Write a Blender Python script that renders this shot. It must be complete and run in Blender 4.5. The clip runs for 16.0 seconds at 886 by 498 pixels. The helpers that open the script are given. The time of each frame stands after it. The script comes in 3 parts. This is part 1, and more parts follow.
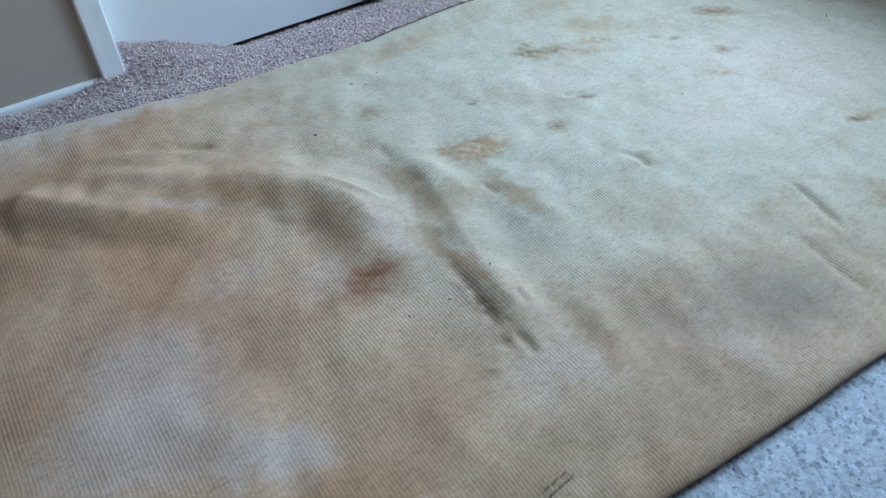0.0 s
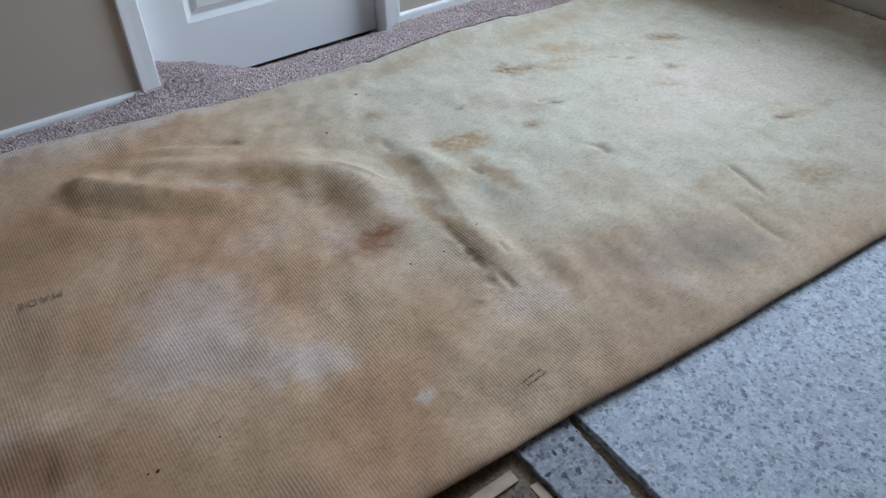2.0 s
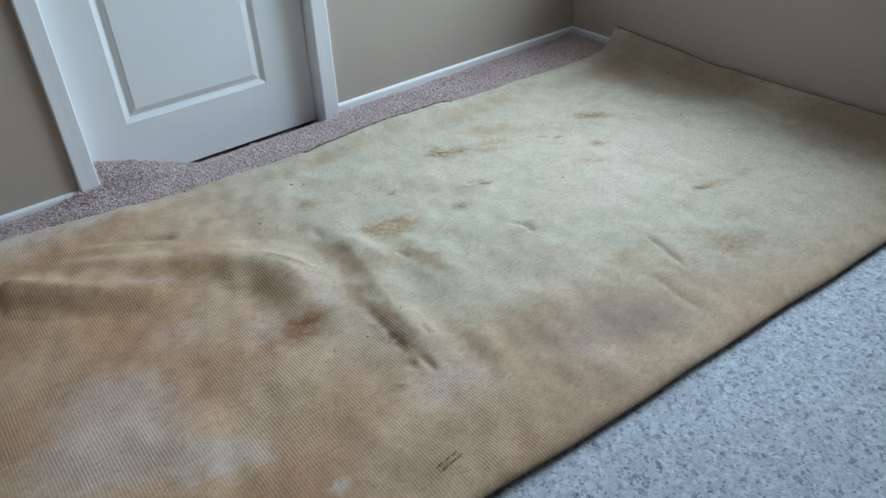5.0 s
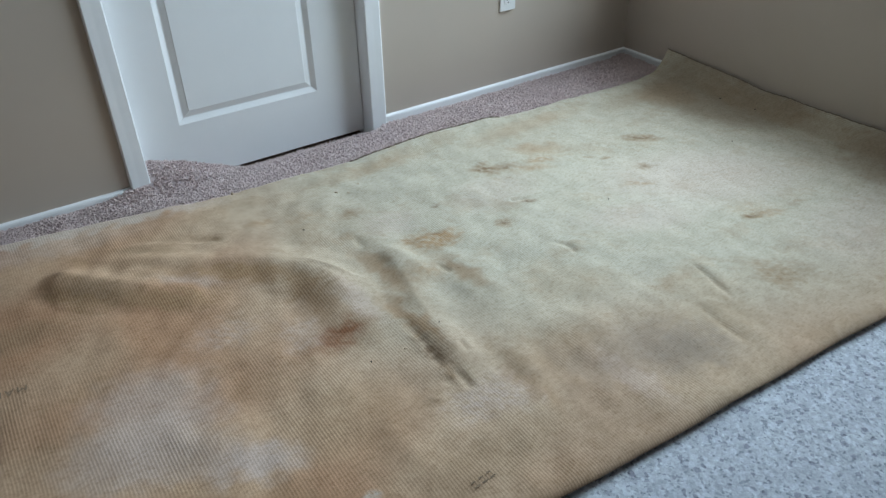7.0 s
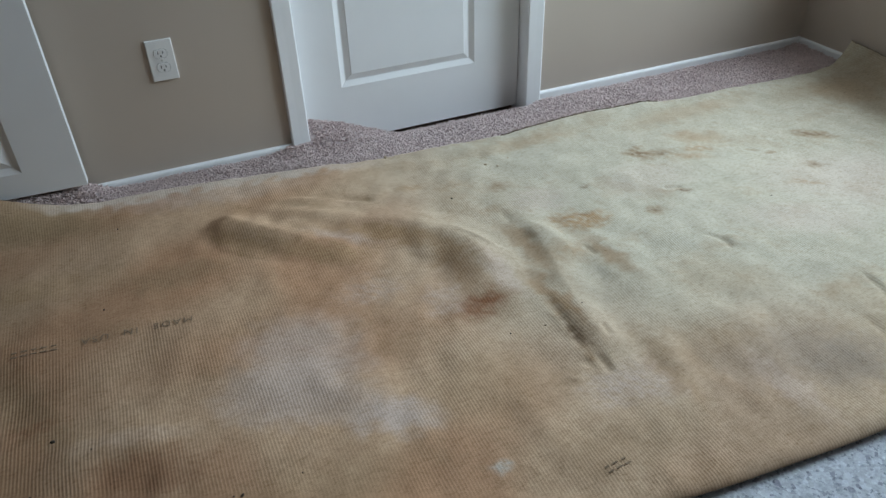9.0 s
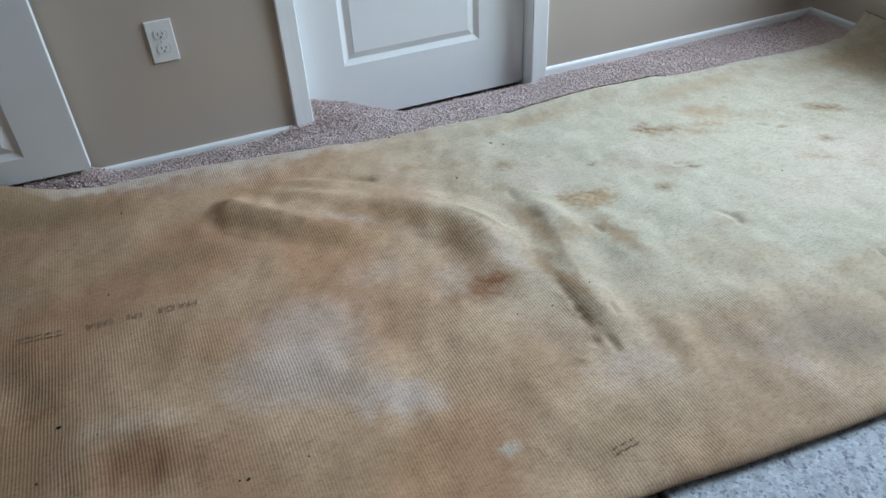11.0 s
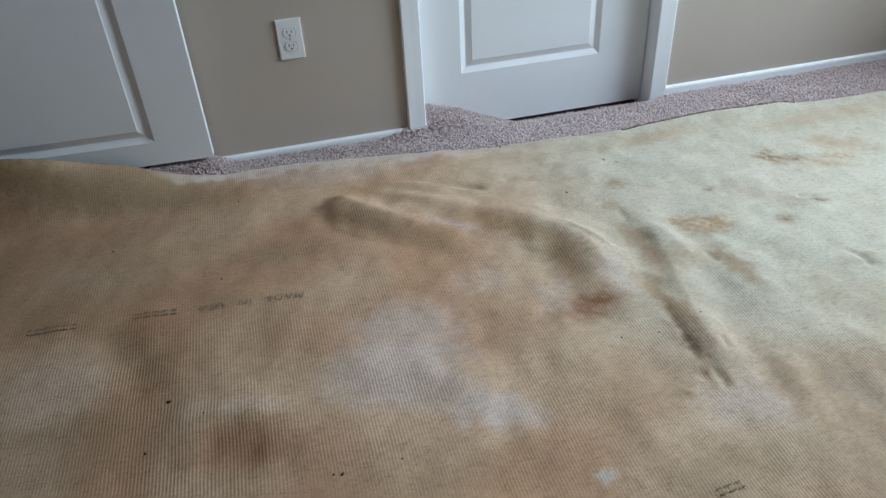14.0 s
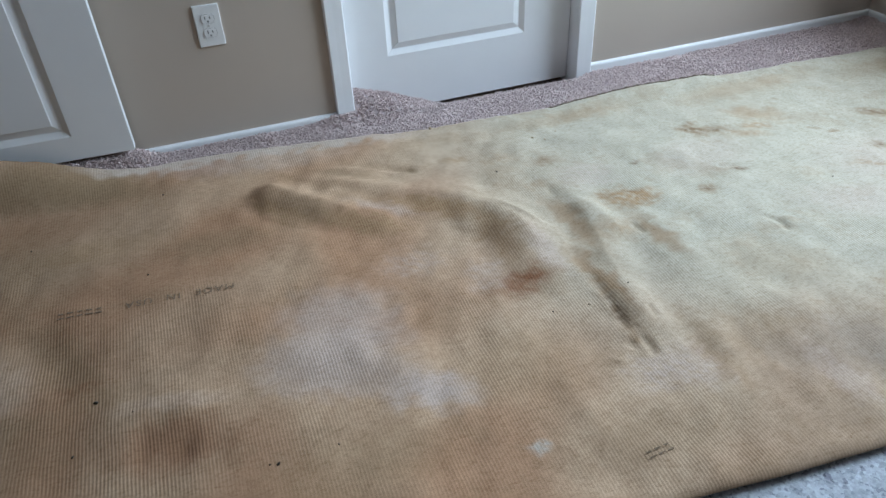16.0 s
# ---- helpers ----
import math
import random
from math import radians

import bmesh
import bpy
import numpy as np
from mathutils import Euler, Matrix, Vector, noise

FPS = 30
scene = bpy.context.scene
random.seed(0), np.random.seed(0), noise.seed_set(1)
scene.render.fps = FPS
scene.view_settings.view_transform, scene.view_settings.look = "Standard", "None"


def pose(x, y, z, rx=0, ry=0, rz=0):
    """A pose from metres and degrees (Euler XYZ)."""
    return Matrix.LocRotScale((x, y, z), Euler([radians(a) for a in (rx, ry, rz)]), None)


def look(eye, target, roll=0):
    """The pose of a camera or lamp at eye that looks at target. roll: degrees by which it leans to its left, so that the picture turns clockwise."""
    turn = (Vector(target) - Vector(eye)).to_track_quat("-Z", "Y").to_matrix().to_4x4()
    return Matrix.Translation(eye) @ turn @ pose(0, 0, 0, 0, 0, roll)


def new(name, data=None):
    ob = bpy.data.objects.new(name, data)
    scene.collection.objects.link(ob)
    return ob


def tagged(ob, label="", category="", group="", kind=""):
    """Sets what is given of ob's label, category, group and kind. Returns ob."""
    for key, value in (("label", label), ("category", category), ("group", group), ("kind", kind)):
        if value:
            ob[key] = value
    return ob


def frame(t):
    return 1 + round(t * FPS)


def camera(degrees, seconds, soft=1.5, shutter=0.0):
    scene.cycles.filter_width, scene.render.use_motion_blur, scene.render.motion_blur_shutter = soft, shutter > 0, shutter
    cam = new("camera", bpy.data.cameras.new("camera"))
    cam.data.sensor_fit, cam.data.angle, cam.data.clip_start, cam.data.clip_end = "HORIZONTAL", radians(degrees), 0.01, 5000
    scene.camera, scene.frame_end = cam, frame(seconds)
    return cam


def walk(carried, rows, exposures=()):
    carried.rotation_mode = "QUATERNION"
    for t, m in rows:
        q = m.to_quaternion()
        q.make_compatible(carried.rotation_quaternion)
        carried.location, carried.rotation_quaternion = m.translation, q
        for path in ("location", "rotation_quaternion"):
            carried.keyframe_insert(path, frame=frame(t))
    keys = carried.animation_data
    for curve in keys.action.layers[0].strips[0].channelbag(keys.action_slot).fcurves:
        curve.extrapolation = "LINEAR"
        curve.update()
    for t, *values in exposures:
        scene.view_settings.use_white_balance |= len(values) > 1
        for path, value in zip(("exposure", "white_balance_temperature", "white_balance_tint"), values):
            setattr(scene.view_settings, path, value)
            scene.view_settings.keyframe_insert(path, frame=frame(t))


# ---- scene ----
cam = camera(62.5, 16.0)
PATH = [
    (0, (0.116, 0.127, 1.015), (0.901, 1.283, -0.416), -1.0),
    (0.5, (0.149, 0.056, 0.997), (0.987, 1.188, -0.423), -6.0),
    (1, (0.052, -0.005, 1.009), (0.933, 1.113, -0.396), -6.0),
    (1.5, (-0.084, -0.099, 1.024), (0.795, 1.048, -0.359), -3.1),
    (2, (-0.096, -0.14, 1.055), (0.789, 1.086, -0.254), -0.5),
    (2.5, (0.004, -0.198, 1.082), (0.961, 1.038, -0.166), 0.8),
    (3, (0.078, -0.256, 1.084), (1.092, 0.936, -0.162), 0.2),
    (3.5, (0.05, -0.246, 1.084), (1.051, 0.979, -0.14), -2.5),
    (6, (0.006, -0.226, 1.093), (0.983, 1.101, -0.04), -1.5),
    (6.5, (0.005, -0.218, 1.093), (0.953, 1.133, -0.037), -1.9),
    (7, (0.0, -0.218, 1.09), (0.93, 1.154, -0.03), -1.1),
    (7.5, (-0.005, -0.215, 1.087), (0.904, 1.163, -0.042), -0.4),
    (8, (-0.008, -0.207, 1.074), (0.807, 1.227, -0.057), -1.8),
    (8.5, (-0.022, -0.207, 1.076), (0.728, 1.246, -0.075), -2.1),
    (9, (-0.054, -0.199, 1.076), (0.568, 1.311, -0.079), -2.0),
    (11.5, (-0.032, -0.186, 1.062), (0.556, 1.292, -0.151), -3.4),
    (12, (-0.026, -0.189, 1.059), (0.566, 1.28, -0.163), -3.6),
    (12.5, (-0.03, -0.184, 1.062), (0.561, 1.29, -0.154), -3.4),
    (13, (-0.048, -0.17, 1.066), (0.498, 1.333, -0.136), -2.8),
    (13.5, (-0.068, -0.16, 1.069), (0.347, 1.4, -0.112), -3.3),
    (14, (-0.074, -0.163, 1.067), (0.288, 1.417, -0.105), -3.3),
    (14.5, (-0.064, -0.169, 1.06), (0.321, 1.39, -0.131), -3.0),
    (15, (-0.049, -0.18, 1.061), (0.417, 1.347, -0.144), -2.6),
    (15.5, (-0.044, -0.181, 1.067), (0.454, 1.34, -0.132), -2.7),
    (16, (-0.045, -0.175, 1.059), (0.451, 1.338, -0.151), -2.9),
]
# seconds, stops, kelvin, tint of the automatic exposure and white balance
LIGHT_KEYS = [
    (0.0, 0.12, 5373, 9), (0.5, -0.06, 5558, 11), (1.0, -0.03, 5803, 16), (1.5, 0.02, 6122, 19), (2.0, 0.02, 6125, 18), (2.5, 0.02, 6129, 15), (3.0, 0.0, 6205, 14),
    (3.5, 0.0, 6190, 12), (6.0, 0.02, 6163, 11), (7.0, 0.03, 6320, 11), (7.5, 0.02, 6382, 11), (8.5, 0.0, 6417, 11), (9.0, -0.05, 6495, 12), (11.5, 0.24, 6189, 13),
    (13.0, 0.25, 6149, 13), (13.5, 0.22, 6254, 14), (14.5, 0.22, 6225, 12), (15.5, 0.22, 6048, 12), (16.0, 0.24, 6113, 14),
]
walk(cam, [(t, look(eye, target, roll)) for t, eye, target, roll in PATH], exposures=LIGHT_KEYS)

# ---- plan (metres; the wall with the doors runs along x) ----
WALL_Y = 1.90      # face of the wall with the doors
WALL_X = 2.40      # face of the wall with the window
WEST, SOUTH, CEIL = -3.4, -3.8, 2.44
DOOR_L, DOOR_R, DOOR_H = 0.366, 1.138, 2.03   # clear opening
FACE_Y = 1.950     # face of the closed door
SUB_Z = -0.016     # subfloor
LOW_Z = -0.046     # floor in the doorway
WIN_Y0, WIN_Y1, WIN_Z0, WIN_Z1 = 0.36, 1.72, 0.84, 2.10

# ---- light ----
world = bpy.data.worlds.new("sky")
scene.world = world
world.use_nodes = True
wn = world.node_tree.nodes
sky = wn.new("ShaderNodeTexSky")
sky.sky_type, sky.sun_disc = "NISHITA", False
sky.sun_elevation, sky.sun_rotation = radians(50), radians(200)
wn["Background"].inputs["Strength"].default_value = 0.1
world.node_tree.links.new(sky.outputs[0], wn["Background"].inputs["Color"])
# the bright patch of sky that the window looks out on
lamp = bpy.data.lights.new("window_light", "AREA")
lamp.shape, lamp.size, lamp.size_y = "RECTANGLE", 3.2, 2.8
lamp.energy, lamp.color = 338.0, (0.69, 0.88, 1.0)
lamp_ob = new("window_light", lamp)
WIN_MID = Vector((WALL_X + 0.06, (WIN_Y0 + WIN_Y1) / 2, (WIN_Z0 + WIN_Z1) / 2))
lamp_ob.matrix_world = look(WIN_MID + Vector((1.7, -0.1, 1.3)), WIN_MID)
# added fill, level through the same opening, as if off ground and walls outside
glow = bpy.data.lights.new("outdoor_fill", "AREA")
glow.shape, glow.size, glow.size_y = "RECTANGLE", WIN_Y1 - WIN_Y0, WIN_Z1 - WIN_Z0
glow.energy, glow.color = 29.0, (0.725, 0.89, 1.0)
new("outdoor_fill", glow).matrix_world = look(WIN_MID, WIN_MID + Vector((-1.0, 0.0, 0.12)))


# ---- materials ----
class Nodes:
    """A short hand for building node materials."""

    def __init__(self, name, rough=0.6, spec=0.5):
        self.mat = bpy.data.materials.new(name)
        self.mat.use_nodes = True
        self.tree = self.mat.node_tree
        self.bsdf = self.tree.nodes["Principled BSDF"]
        self.bsdf.inputs["Roughness"].default_value = rough
        self.bsdf.inputs["Specular IOR Level"].default_value = spec
        self.coord = self.tree.nodes.new("ShaderNodeTexCoord").outputs["Object"]

    def node(self, kind, **values):
        n = self.tree.nodes.new(kind)
        for key, value in values.items():
            n.inputs[key.replace("_", " ")].default_value = value
        return n

    def link(self, a, b):
        self.tree.links.new(a, b)

    def noise(self, scale, detail=4.0, rough=0.55, coord=None):
        n = self.node("ShaderNodeTexNoise", Scale=scale, Detail=detail, Roughness=rough)
        self.link(coord or self.coord, n.inputs["Vector"])
        return n.outputs["Fac"]

    def ramp(self, fac, stops):
        r = self.tree.nodes.new("ShaderNodeValToRGB")
        while len(r.color_ramp.elements) < len(stops):
            r.color_ramp.elements.new(0.5)
        for e, (p, c) in zip(r.color_ramp.elements, stops):
            e.position, e.color = p, (*c, 1) if len(c) == 3 else c
        self.link(fac, r.inputs["Fac"])
        return r.outputs["Color"]

    def mix(self, fac, a, b, kind="MIX"):
        m = self.tree.nodes.new("ShaderNodeMix")
        m.data_type, m.blend_type = "RGBA", kind
        for sock, v in ((m.inputs["Factor"], fac), (m.inputs["A"], a), (m.inputs["B"], b)):
            if isinstance(v, bpy.types.NodeSocket):
                self.link(v, sock)
            else:
                sock.default_value = v if isinstance(v, float) else (*v, 1)
        return m.outputs["Result"]

    def math(self, op, a, b=0.0):
        m = self.tree.nodes.new("ShaderNodeMath")
        m.operation = op
        for sock, v in zip(m.inputs, (a, b)):
            if isinstance(v, bpy.types.NodeSocket):
                self.link(v, sock)
            else:
                sock.default_value = v
        return m.outputs[0]

    def bump(self, height, strength, distance):
        b = self.node("ShaderNodeBump", Strength=strength, Distance=distance)
        self.link(height, b.inputs["Height"])
        self.link(b.outputs["Normal"], self.bsdf.inputs["Normal"])

    def colour(self, socket):
        self.link(socket, self.bsdf.inputs["Base Color"])
        return self


def painted(name, colour, rough, grain=260.0, bump=0.08):
    """Roller-painted wall or enamelled wood: fine orange peel, faint large blotches."""
    n = Nodes(name, rough)
    dark = tuple(c * 0.93 for c in colour)
    n.colour(n.ramp(n.noise(2.3, 5), [(0.3, dark), (0.7, colour)]))
    n.bump(n.noise(grain, 3), bump, 0.002)
    return n.mat


def backing_material():
    """The woven back of the carpet: stains and painted shade come from the mesh, ribs and yarn flecks from the weave.
    """
    n = Nodes("carpet_backing", 0.95, 0.1)
    att = n.tree.nodes.new("ShaderNodeVertexColor")
    att.layer_name = "stain_shade"
    sep = n.tree.nodes.new("ShaderNodeSeparateXYZ")
    n.link(n.coord, sep.inputs[0])
    wob = n.math("MULTIPLY", n.noise(5.0, 2), 0.006)
    rib = n.math("SINE", n.math("MULTIPLY", n.math("ADD", sep.outputs["X"], wob), 2 * math.pi / 0.0063))
    pick = n.node("ShaderNodeMapping")
    pick.inputs["Scale"].default_value = (0.5, 1.0, 1.0)
    n.link(n.coord, pick.inputs["Vector"])
    weft = n.math("SUBTRACT", n.noise(170.0, 3, 0.6, pick.outputs["Vector"]), 0.5)
    weave = n.math("ADD", n.math("MULTIPLY", rib, 0.35), n.math("MULTIPLY", weft, 0.5))
    weave = n.math("ADD", weave, 0.5)
    patch = n.ramp(n.noise(3.5, 5), [(0.34, (0.15,) * 3), (0.66, (1.0,) * 3)])
    fleck = n.noise(420.0, 3, 0.7)
    shade = n.ramp(n.math("ADD", n.math("MULTIPLY", weave, 0.6), n.math("MULTIPLY", fleck, 0.4)), [(0.20, (0.75, 0.72, 0.68)), (0.60, (1.03, 1.03, 1.03))])
    col = n.mix(n.math("MULTIPLY", patch, 0.85), att.outputs["Color"], n.mix(1.0, att.outputs["Color"], shade, "MULTIPLY"))
    blot = n.ramp(n.noise(26.0, 7, 0.72), [(0.30, (0.90, 0.87, 0.84)), (0.65, (1.04, 1.04, 1.04))])
    col = n.mix(1.0, col, blot, "MULTIPLY")
    speck = n.ramp(n.noise(130.0, 5, 0.75), [(0.30, (0.80, 0.77, 0.73)), (0.50, (1.0, 1.0, 1.0)), (0.75, (1.09, 1.09, 1.09))])
    col = n.mix(1.0, col, speck, "MULTIPLY")
    stretch = n.node("ShaderNodeMapping")
    stretch.inputs["Scale"].default_value = (0.22, 1.0, 1.0)
    n.link(n.coord, stretch.inputs["Vector"])
    dash = n.ramp(n.noise(230.0, 4, 0.6, stretch.outputs["Vector"]), [(0.34, (0.70, 0.66, 0.60)), (0.46, (1.0, 1.0, 1.0))])
    n.colour(n.mix(0.5, col, n.mix(1.0, col, dash, "MULTIPLY")))
    n.bump(n.math("ADD", n.math("MULTIPLY", weave, patch), n.math("MULTIPLY", fleck, 0.6)), 0.40, 0.0016)
    return n.mat


def pad_material(name, pale, dark, scale, soiled=False):
    """Bonded foam underlay: crushed chips of pale foam with grey flecks."""
    n = Nodes(name, 0.9, 0.15)
    warp = n.node("ShaderNodeTexVoronoi", Scale=scale * 1.75, Randomness=1.0)
    n.link(n.coord, warp.inputs["Vector"])
    small = n.node("ShaderNodeTexVoronoi", Scale=scale * 3.3, Randomness=1.0)
    n.link(n.coord, small.inputs["Vector"])
    chips = n.noise(scale * 0.9, 4, 0.6)
    fine = n.noise(scale * 3.1, 3, 0.6)
    mid = tuple((a * 2 + b) / 3 for a, b in zip(pale, dark))
    chip = n.ramp(warp.outputs["Color"], [(0.12, dark), (0.22, mid), (0.36, tuple(c * 0.92 for c in pale)), (0.60, pale), (0.85, tuple(min(0.8, c * 1.15) for c in pale))])
    fleck = n.ramp(small.outputs["Color"], [(0.14, (0.55, 0.55, 0.58)), (0.26, (0.88, 0.88, 0.90)), (0.5, (1.0, 0.985, 1.0)), (0.82, (1.10, 1.10, 1.08))])
    col = n.mix(1.0, chip, fleck, "MULTIPLY")
    col = n.mix(0.4, col, n.mix(1.0, col, n.ramp(fine, [(0.35, (0.72, 0.74, 0.78)), (0.6, (1.05, 1.05, 1.05))]), "MULTIPLY"))
    col = n.mix(1.0, col, n.ramp(n.noise(3.0, 4), [(0.3, (0.90, 0.90, 0.92)), (0.7, (1, 1, 1))]), "MULTIPLY")
    if soiled:
        sep = n.tree.nodes.new("ShaderNodeSeparateXYZ")
        n.link(n.coord, sep.inputs[0])
        reach = n.math("ADD", sep.outputs["X"], n.math("MULTIPLY", n.noise(22.0, 4), 0.14))
        col = n.mix(n.ramp(reach, [(0.36, (0, 0, 0)), (0.42, (0.9, 0.9, 0.9))]), col, n.mix(1.0, col, (0.50, 0.36, 0.25), "MULTIPLY"))
    n.colour(col)
    n.bump(n.math("ADD", chips, n.math("MULTIPLY", fine, 0.6)), 0.4, 0.004)
    return n.mat


def pile_material():
    """Cut-pile carpet yarn, each tuft a little different."""
    n = Nodes("carpet_pile", 0.95, 0.1)
    geo = n.tree.nodes.new("ShaderNodeNewGeometry")
    tuft = n.ramp(geo.outputs["Random Per Island"], [(0.0, (0.57, 0.460, 0.44)), (0.5, (0.64, 0.530, 0.51)), (1.0, (0.71, 0.60, 0.58))])
    big = n.ramp(n.noise(6.0, 4), [(0.3, (0.90, 0.88, 0.88)), (0.7, (1.06, 1.06, 1.06))])
    n.colour(n.mix(1.0, tuft, big, "MULTIPLY"))
    return n.mat


def plain(name, colour, rough, vary=0.85, scale=60.0, spec=0.5):
    n = Nodes(name, rough, spec)
    n.colour(n.ramp(n.noise(scale, 4), [(0.3, tuple(c * vary for c in colour)), (0.7, colour)]))
    n.bump(n.noise(scale * 4, 3), 0.15, 0.001)
    return n.mat


def board_material():
    """Particle-board subfloor, stained dark."""
    n = Nodes("subfloor_board", 0.85)
    chip = n.noise(160.0, 4, 0.7)
    col = n.ramp(chip, [(0.3, (0.10, 0.070, 0.045)), (0.55, (0.30, 0.21, 0.14)), (0.75, (0.42, 0.31, 0.21))])
    n.colour(n.mix(1.0, col, n.ramp(n.noise(9.0, 4), [(0.35, (0.55, 0.5, 0.45)), (0.65, (1, 1, 1))]), "MULTIPLY"))
    n.bump(chip, 0.5, 0.002)
    return n.mat


M_WALL = painted("wall_paint", (0.510, 0.437, 0.368), 0.34)
M_WHITE = painted("white_enamel", (0.84, 0.845, 0.85), 0.5, 320.0, 0.04)
M_CEIL = painted("ceiling_paint", (0.80, 0.79, 0.77), 0.9, 120.0, 0.2)
M_BACK = backing_material()
M_PAD = pad_material("pale_underlay", (0.525, 0.560, 0.600), (0.30, 0.31, 0.36), 62.0)
M_PAD_OLD = pad_material("grey_underlay", (0.37, 0.375, 0.395), (0.09, 0.09, 0.10), 66.0)
M_PAD_SOILED = pad_material("soiled_underlay", (0.37, 0.375, 0.395), (0.09, 0.09, 0.10), 66.0, True)
M_PILE = pile_material()
M_PILE_BASE = plain("pile_base", (0.62, 0.51, 0.50), 1.0, 0.6, 150.0, 0.1)
M_BOARD = board_material()
M_WOOD = plain("tack_strip_wood", (0.52, 0.39, 0.29), 0.8, 0.75, 40.0)
M_PLASTIC = plain("outlet_plastic", (0.80, 0.80, 0.79), 0.3, 0.97)
M_GAP = plain("outlet_gap", (0.40, 0.40, 0.39), 0.6)
M_SLOT = plain("dark_slot", (0.02, 0.02, 0.02), 0.6)
M_METAL = plain("zinc_screw", (0.6, 0.6, 0.58), 0.35)
M_METAL.node_tree.nodes["Principled BSDF"].inputs["Metallic"].default_value = 1.0
M_EDGE = plain("shaded_edge", (0.20, 0.15, 0.115), 1.0, 0.6, 200.0, 0.1)
M_INK = plain("faded_ink", (0.31, 0.225, 0.155), 0.95, 0.6, 300.0, 0.1)
M_CRUMB = plain("dark_crumb", (0.05, 0.035, 0.025), 0.9, 0.5, 300.0)
M_CRUMB_PALE = plain("pale_crumb", (0.50, 0.38, 0.26), 0.9, 0.7, 300.0)


# ---- mesh helpers ----
def part(name, bm, material, parent=None, label="", smooth=False):
    """Links a bmesh as one mesh object, under a thing where one is given."""
    me = bpy.data.meshes.new(name)
    bm.to_mesh(me)
    bm.free()
    me.materials.append(material)
    if smooth:
        for p in me.polygons:
            p.use_smooth = True
    ob = new(name, me)
    ob.parent = parent
    if label:
        ob["label"] = label
    return ob


def box(x0, y0, z0, x1, y1, z1, bevel=0.0, bm=None):
    bm = bm or bmesh.new()
    made = bmesh.ops.create_cube(bm, size=1.0)["verts"]
    for v in made:
        v.co = Vector(((x0 + x1) / 2 + v.co.x * (x1 - x0), (y0 + y1) / 2 + v.co.y * (y1 - y0), (z0 + z1) / 2 + v.co.z * (z1 - z0)))
    if bevel:
        bmesh.ops.bevel(bm, geom=list({e for v in made for e in v.link_edges}), offset=bevel, segments=2, affect="EDGES", profile=0.5)
    return bm


def extruded(profile, a, b, axis):
    """A closed profile of (across, out) pairs swept from a to b. axis "z": across is x, out is -y; axis "x": across is z, out is -y."""
    bm = bmesh.new()
    ends = []
    for t in (a, b):
        ends.append([bm.verts.new((u, -w, t) if axis == "z" else (t, -w, u)) for u, w in profile])
    k = len(profile)
    for i in range(k):
        bm.faces.new((ends[0][i], ends[0][(i + 1) % k], ends[1][(i + 1) % k], ends[1][i]))
    bm.faces.new(ends[0])
    bm.faces.new(ends[1])
    bmesh.ops.recalc_face_normals(bm, faces=bm.faces)
    return bm


def smooth01(a, b, v):
    q = np.clip((v - a) / (b - a), 0, 1)
    return q * q * (3 - 2 * q)


def wavy(x, y, scale, seed):
    """Smooth value noise on arrays, from about -1 to 1."""
    rng = np.random.RandomState(seed)
    out = np.zeros_like(x)
    for k in range(7):
        ang, f, ph = rng.uniform(0, 2 * math.pi), rng.uniform(0.6, 1.7) / scale, rng.uniform(0, 6.28, 2)
        out += np.sin((x * math.cos(ang) + y * math.sin(ang)) * f * 2 * math.pi + ph[0] + 1.3 * np.sin((y * math.cos(ang) - x * math.sin(ang)) * f * 3.1 + ph[1]))
    return out / 3.2


def along(x, y, line):
    """Distance to a polyline, its running position from 0 to 1, and how squarely a place lies to its left (1) or right (-1)."""
    best, run, side = np.full(x.shape, 9.0), np.zeros_like(x), np.zeros_like(x)
    seg = [(a, b, math.dist(a, b)) for a, b in zip(line, line[1:])]
    total, done = sum(s[2] for s in seg), 0.0
    for (ax, ay), (bx, by), ln in seg:
        t = np.clip(((x - ax) * (bx - ax) + (y - ay) * (by - ay)) / ln**2, 0, 1)
        px, py = x - ax - t * (bx - ax), y - ay - t * (by - ay)
        d = np.hypot(px, py)
        near = d < best
        best = np.where(near, d, best)
        run = np.where(near, (done + t * ln) / total, run)
        side = np.where(near, ((bx - ax) * py - (by - ay) * px) / (ln * d + 1e-7), side)
        done += ln
    return best, run, side


# ---- room ----
def wall(name, boxes, label):
    bm = bmesh.new()
    for b in boxes:
        box(*b, bm=bm)
    tagged(part(name, bm, M_WALL), label, "wall", kind="structure")


T = 0.13
wall("wall_north", [(WEST - T, WALL_Y, LOW_Z, DOOR_L - 0.02, WALL_Y + T, CEIL), (DOOR_R + 0.02, WALL_Y, LOW_Z, WALL_X + T, WALL_Y + T, CEIL),
                    (DOOR_L - 0.02, WALL_Y, DOOR_H + 0.03, DOOR_R + 0.02, WALL_Y + T, CEIL)], "beige painted plaster wall with two doors")
wall("wall_east", [(WALL_X, SOUTH - T, SUB_Z, WALL_X + T, WALL_Y, WIN_Z0), (WALL_X, SOUTH - T, WIN_Z1, WALL_X + T, WALL_Y, CEIL),
                   (WALL_X, SOUTH - T, WIN_Z0, WALL_X + T, WIN_Y0, WIN_Z1), (WALL_X, WIN_Y1, WIN_Z0, WALL_X + T, WALL_Y, WIN_Z1)], "beige painted plaster wall in shade")
